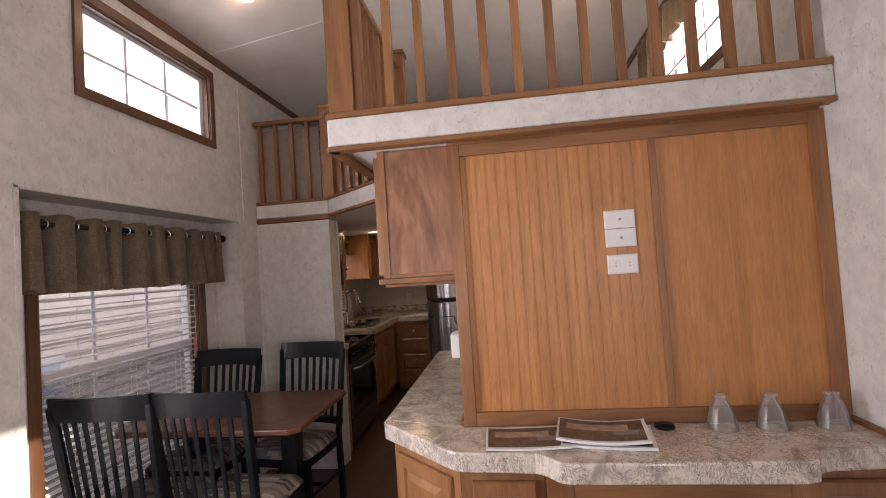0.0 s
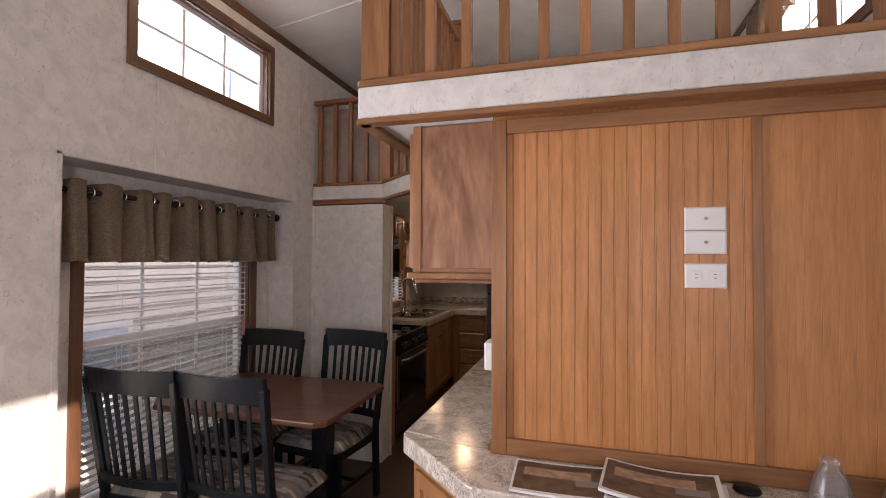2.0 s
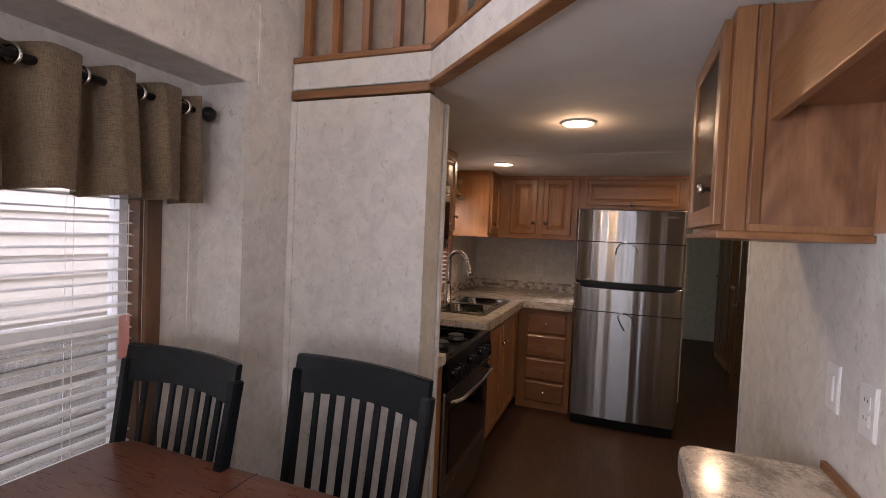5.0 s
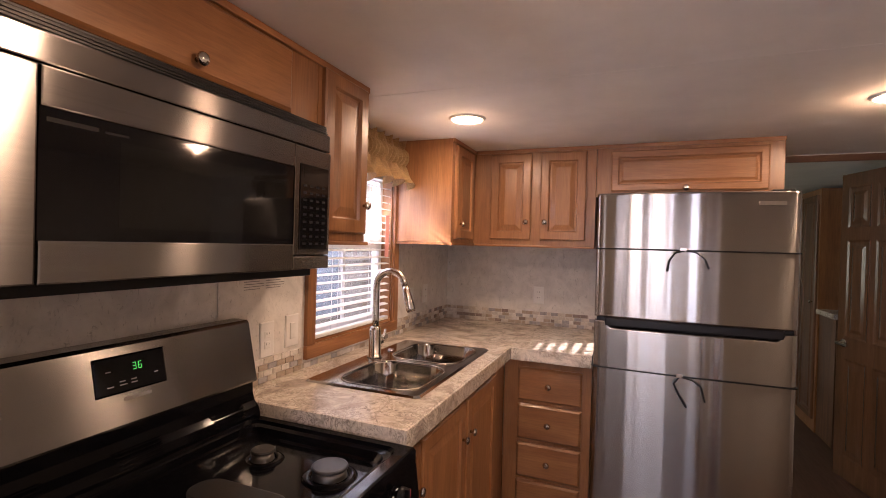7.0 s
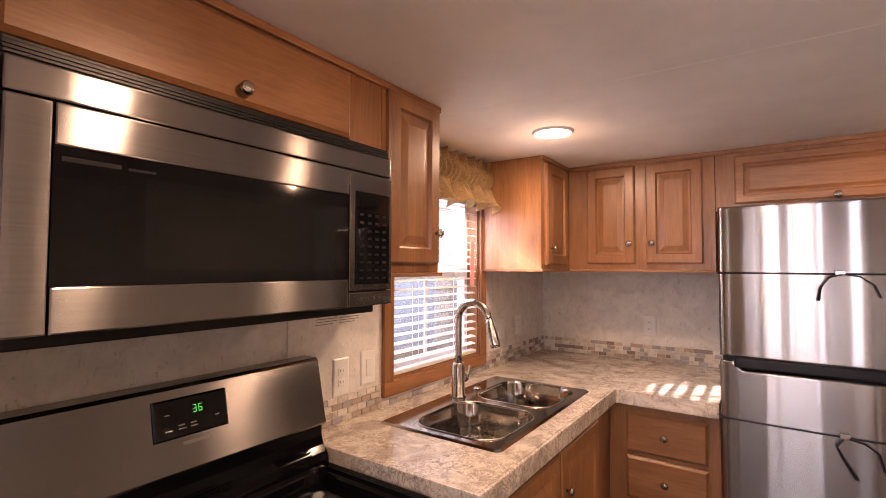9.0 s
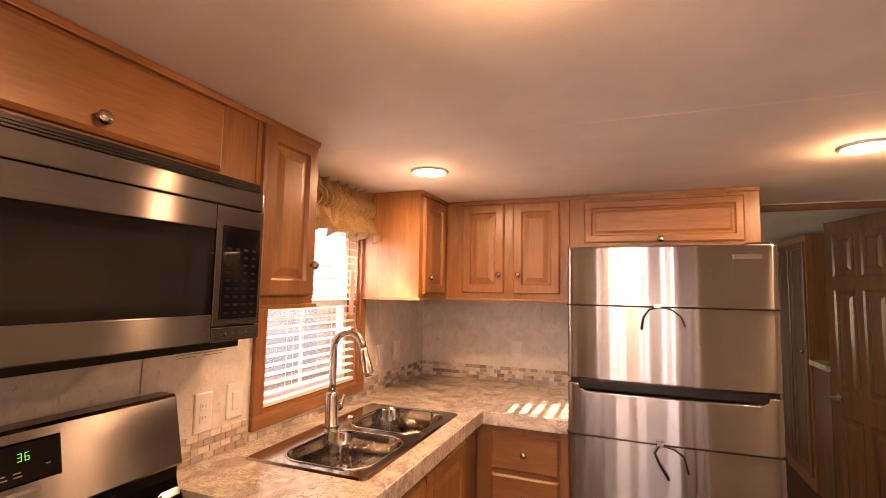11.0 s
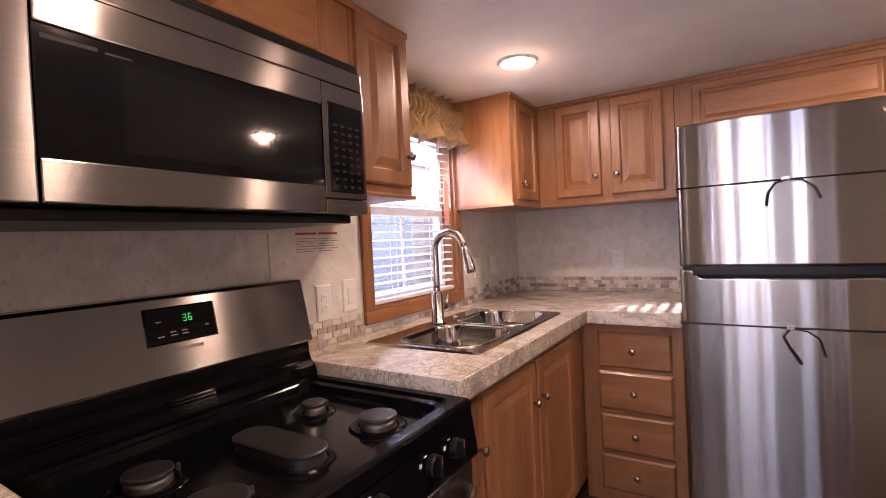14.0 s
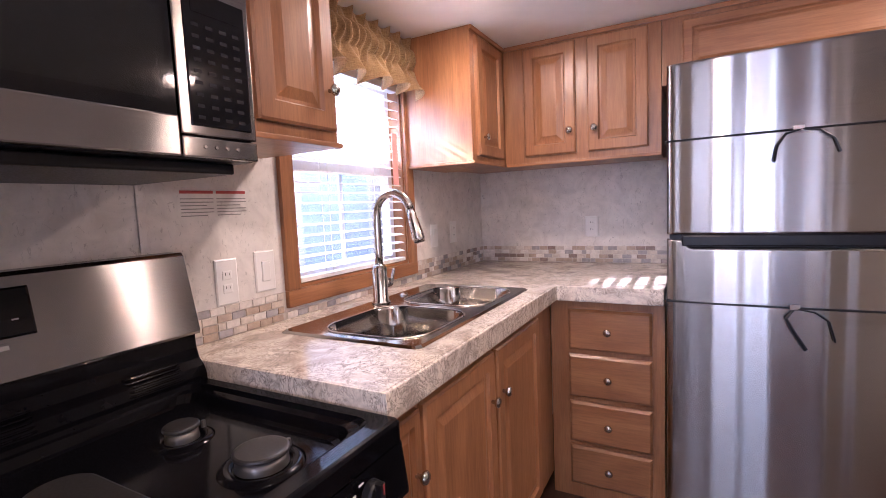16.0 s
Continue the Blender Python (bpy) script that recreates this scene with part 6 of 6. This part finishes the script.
for z, seed in ((1.437, 1), (0.902, 4)):
    strap = thing("packing_strap", (-0.635, FY, z), "thin black packing strap with loose ends tied round the refrigerator", "strap", "packing straps")
    pts = [(FX0 - 0.004, FY + 0.30, z), (FX0 - 0.004, FY + 0.03, z)]
    for i in range(13):
        u = i / 12
        pts.append((FX0 + (FX1 - FX0) * u, FY + 0.016 * (2 * u - 1) ** 2 - 0.002 - (0.003 if u in (0, 1) else 0), z))
    pts += [(FX1 + 0.004, FY + 0.03, z), (FX1 + 0.004, FY + 0.30, z)]
    part("band", tube(pts, 0.0035, 6), BLACK_PLASTIC, strap)
    part("buckle", B(-0.682, FY - 0.012, z - 0.006, -0.655, FY - 0.002, z + 0.012, 0.002), CHROME, strap, "small metal clip")
    tail = [(-0.668 + 0.01, FY - 0.008, z), (-0.70, FY - 0.018, z - 0.012), (-0.722, FY - 0.02, z - 0.045), (-0.728, FY - 0.012, z - 0.09)] if seed == 1 else [(-0.668, FY - 0.008, z), (-0.690, FY - 0.018, z - 0.03), (-0.672, FY - 0.02, z - 0.07), (-0.640, FY - 0.012, z - 0.125)]
    part("loose_end", tube(tail, [0.003, 0.004, 0.005, 0.006], 6), BLACK_PLASTIC, strap)
    part("loose_end", tube([(-0.668, FY - 0.008, z), (-0.62, FY - 0.016, z - 0.008), (-0.585, FY - 0.012, z - 0.035), (-0.57, FY - 0.01, z - 0.075 - 0.02 * (seed == 4))], 0.003, 6), BLACK_PLASTIC, strap)

# ---- ruffled valance over the kitchen window ----
kv = thing("valance", (-2.03, 5.53, 1.85), "gold gathered valance with a ruffled lower edge over the kitchen window", "valance")
bm = bmesh.new()
rows = []
NU, NV = 360, 26
for i in range(NU + 1):
    u = i / NU
    y = 5.068 + 0.812 * u
    gather = u * 2 * math.pi * 21 + 2.2 * noise.noise((u * 9, 3, 0.5))
    fold = u * 2 * math.pi * 6.5 + 2.4 * noise.noise((u * 5, 1.5, 2.5))
    hem = 0.026 * noise.noise((u * 6, 0.3, 8)) - 0.018 * math.cos(fold)
    head = 0.006 * noise.noise((u * 22, 4, 1)) + 0.004 * math.sin(gather) - 0.006
    col = []
    for k in range(NV + 1):
        v = k / NV
        crimp = 0.5 + 0.5 * math.sin(gather + 0.9 * noise.noise((u * 12, v * 3, 3)))
        if v < 0.22:
            a = v / 0.22
            z = 1.992 + head - 0.052 * a
            x = -2.050 + 0.018 * math.sin(gather * 0.5 + 1) * (1 - a) + 0.010 * crimp + 0.006 * a
        elif v < 0.62:
            a = (v - 0.22) / 0.40
            z = 1.940 + head * (1 - a) - 0.088 * a
            x = -2.046 + 0.026 * math.sin(math.pi * a) ** 0.8 + 0.024 * crimp ** 1.4 * (0.8 + 0.4 * noise.noise((u * 14, a * 2, 5)))
        else:
            a = (v - 0.62) / 0.38
            z = 1.852 - (0.108 + hem) * a
            x = -2.044 + 0.022 * crimp ** 1.4 * (1 - a) ** 2 + (0.026 + 0.046 * math.sin(fold + 0.6 * a) + 0.014 * noise.noise((u * 17, a * 1.5, 6))) * a ** 0.8 + 0.010 * a
        col.append(bm.verts.new((x, y + 0.014 * max(0.0, v - 0.62) / 0.38 * math.cos(fold) + 0.003 * noise.noise((u * 50, v * 6, 2)), z)))
    rows.append(col)
for a, b in zip(rows, rows[1:]):
    for k in range(NV):
        bm.faces.new((a[k], b[k], b[k + 1], a[k + 1]))
bmesh.ops.solidify(bm, geom=bm.faces[:], thickness=0.002)
part("cloth", bm, GOLD_CLOTH, kv, "", True)
part("rod", tube([(-2.060, 5.082, 1.90), (-2.060, 5.882, 1.90)], 0.006, 8), CHROME, kv)

# ---- plates and labels on the kitchen walls ----
U, Wd = (0, 1, 0), (1, 0, 0)
plate("wall_outlet", (KX, 4.878, 1.005), U, Wd, 0.072, 0.13, [("outlet", 0.036, 0.065)], "white outlet plate beside the range")
plate("light_switch", (KX, 5.012, 1.02), U, Wd, 0.075, 0.125, [("rocker", 0.0375, 0.0625)], "white rocker switch plate beside the window")
plate("light_switch", (KX, 6.08, 1.055), U, Wd, 0.07, 0.115, [("rocker", 0.035, 0.0575)], "white rocker switch plate beside the window")
plate("wall_outlet", (KX, 6.29, 1.06), U, Wd, 0.07, 0.115, [("outlet", 0.035, 0.0575)], "white outlet plate in the kitchen corner")
plate("wall_outlet", (-1.475, YB, 1.055), (1, 0, 0), (0, -1, 0), 0.07, 0.115, [("outlet", 0.035, 0.0575)], "white outlet plate over the mosaic band")
note = thing("warning_label", (KX, 4.90, 1.25), "small printed warning sticker with a red heading on the wall", "label")
for y0 in (4.80, 4.905):
    part("heading", B(KX + 0.0005, y0, 1.318, KX + 0.0015, y0 + 0.095, 1.326), RED_INK, note)
    for k in range(6):
        part("text_line", B(KX + 0.0005, y0, 1.258 + 0.009 * k, KX + 0.0015, y0 + 0.095 - 0.02 * (k % 3 == 0), 1.2605 + 0.009 * k), GREY_INK, note)
batten(KX, 4.70, 1.175, 1.336, "x")

# ---- passage and bedroom beyond ----
tagged(part("trim", B(-0.13, PY - 0.014, 1.955, 0.60, PY - 0.001, 1.992, 0.003), DARK_TRIM["x"]), "brown wooden head trim of the bedroom doorway", "trim", "", "structure")
tagged(part("trim", B(0.575, PY - 0.016, 0, 0.625, PY - 0.001, 1.954, 0.003), DARK_TRIM["z"]), "brown wooden door trim", "trim", "", "structure")
tagged(part("trim", B(0.580, PY, 0, 0.599, PY + 0.1, 1.954, 0.002), DARK_TRIM["z"]), "brown wooden door jamb", "trim", "", "structure")
leaf = tagged(thing("door_1", (0.56, PY + 0.06, 0)), "brown six-panel bedroom door, standing open", "door", "", "structure")
a, b = Vector((0.572, PY + 0.06, 0.012)), Vector((0.430, PY + 0.60, 0.012))
du = (b - a).normalized()
dw = Vector((-du.y, du.x, 0))
Lw = (b - a).length
DOOR_WOOD = {k: wood("door_wood_" + k, (0.10, 0.046, 0.021), (0.14, 0.066, 0.031), k, 0.2) for k in "z"}
part("slab", relief(Lw, 1.945, [(0, 0.035)], facing(a, du, dw)), DOOR_WOOD["z"], leaf)
for cx in (0.07, Lw / 2 + 0.025):
    for z0, h in ((0.14, 0.62), (0.90, 0.62), (1.60, 0.26)):
        part("panel", relief(Lw / 2 - 0.095, h, [(0.0, 0.005), (0.014, 0.0005), (0.034, 0.0005), (0.056, 0.007)], facing(a + du * cx + dw * 0.035 + Vector((0, 0, z0)), du, dw)), DOOR_WOOD["z"], leaf)
hm = facing(a + du * (Lw - 0.06) + dw * 0.035 + Vector((0, 0, 0.86)), du, dw)
h = part("door_handle", lathe([(0, 0), (0.028, 0), (0.026, 0.006), (0.010, 0.010), (0.010, 0.04), (0, 0.04)], hm, 18), CHROME, leaf, "chrome lever handle", True)
part("lever", relief(0.10, 0.018, [(0, 0.012), (0.003, 0.014)], hm @ Matrix.Translation((-0.09, -0.009, 0.035))), CHROME, h)
for z in (0.25, 1.0, 1.72):
    part("hinge", B(0.566, PY + 0.045, z, 0.576, PY + 0.065, z + 0.09, 0.003), CHROME, leaf, "steel hinge")
ward = thing("wardrobe", (0.80, 8.55, 0), "tall brown bedroom wardrobe with raised-panel doors along its side", "wardrobe")
part("body", B(0.53, 8.20, 0.0, XR - 0.002, 8.95, 1.97), MAPLE["z"], ward)
for y0 in (8.23, 8.60):
    front("door", ward, (0.53, y0 + 0.33, 0.1), (0, -1, 0), (-1, 0, 0), 0.33, 1.82, RAISED, "z", (0.295 if y0 < 8.5 else 0.035, 0.95), DARK_TRIM)
dress = thing("dresser", (0.82, 8.0, 0), "brown bedroom dresser with knobbed drawers and a laminate top", "dresser")
part("body", B(0.54, 7.86, 0.0, XR - 0.002, 8.19, 0.96), DARK_TRIM["z"], dress)
part("top", B(0.515, 7.835, 0.961, XR - 0.002, 8.195, 1.0, 0.005), COUNTER, dress)
for k in range(4):
    front("drawer", dress, (0.56, 7.86, 0.10 + 0.215 * k), (1, 0, 0), (0, -1, 0), 0.42, 0.195, SLAB, "x", (0.08, 0.10), DARK_TRIM)
grille = thing("air_grille", (0.80, PY, 1.3), "white louvred return-air grille on the passage wall", "grille")
for xa in (0.660, 0.985):
    part("frame_side", B(xa, PY - 0.010, 0.93, xa + 0.025, PY - 0.001, 1.83), WHITE_PLASTIC, grille)
for k in range(40):
    part("louvre", B(0.686, PY - 0.012, 0.94 + 0.022 * k, 0.984, PY - 0.002, 0.953 + 0.022 * k), WHITE_PLASTIC, grille)

# ---- mosaic bands ----
def mosaic(name, start, u, w, length, rows, label):
    ob = thing(name, start, label, "backsplash", "", "structure")
    th, tw, g = 0.0225, 0.047, 0.0025
    m = facing(start, u, w)
    part("grout", relief(length, rows * th, [(0, 0.002)], m), GROUT, ob)
    kinds = {}
    for wd in (tw, tw * 0.55):
        for i, mat in enumerate(TILES):
            bm = relief(wd - g, th - g, [(0, 0.0045), (0.001, 0.0055)], facing((0, 0, 0), u, w))
            mesh = bpy.data.meshes.new("tile")
            bm.to_mesh(mesh)
            bm.free()
            mesh.materials.append(mat)
            kinds[wd, i] = mesh
    for r in range(rows):
        x = 0.001
        first = (r % 2) == 1
        while x < length - 0.01:
            wd = tw * 0.55 if first or random.random() < 0.18 else tw
            first = False
            if x + wd > length:
                wd = tw * 0.55
                if x + wd > length + 0.002:
                    break
            t = new("tile", kinds[wd, random.choices(range(5), (5, 3, 2.6, 1.6, 3))[0]])
            t.parent = ob
            t.location = (m.to_3x3() @ Vector((x + g / 2, r * th + g / 2, 0.0)))
            x += wd


mosaic("backsplash", (KX + 0.0005, RY1 + 0.02, 0.9142), (0, 1, 0), (1, 0, 0), 5.12 - RY1 - 0.02, 4, "stone and glass mosaic band beside the range")
mosaic("backsplash", (KX + 0.0005, 5.121, 0.9142), (0, 1, 0), (1, 0, 0), 0.805, 1, "stone and glass mosaic band under the window")
mosaic("backsplash", (KX + 0.0005, 5.927, 0.9142), (0, 1, 0), (1, 0, 0), YB - 5.93, 4, "stone and glass mosaic band along the counter")
mosaic("backsplash", (KX + 0.007, YB - 0.0005, 0.9142), (1, 0, 0), (0, -1, 0), -1.035 - KX - 0.01, 4, "stone and glass mosaic band along the counter")
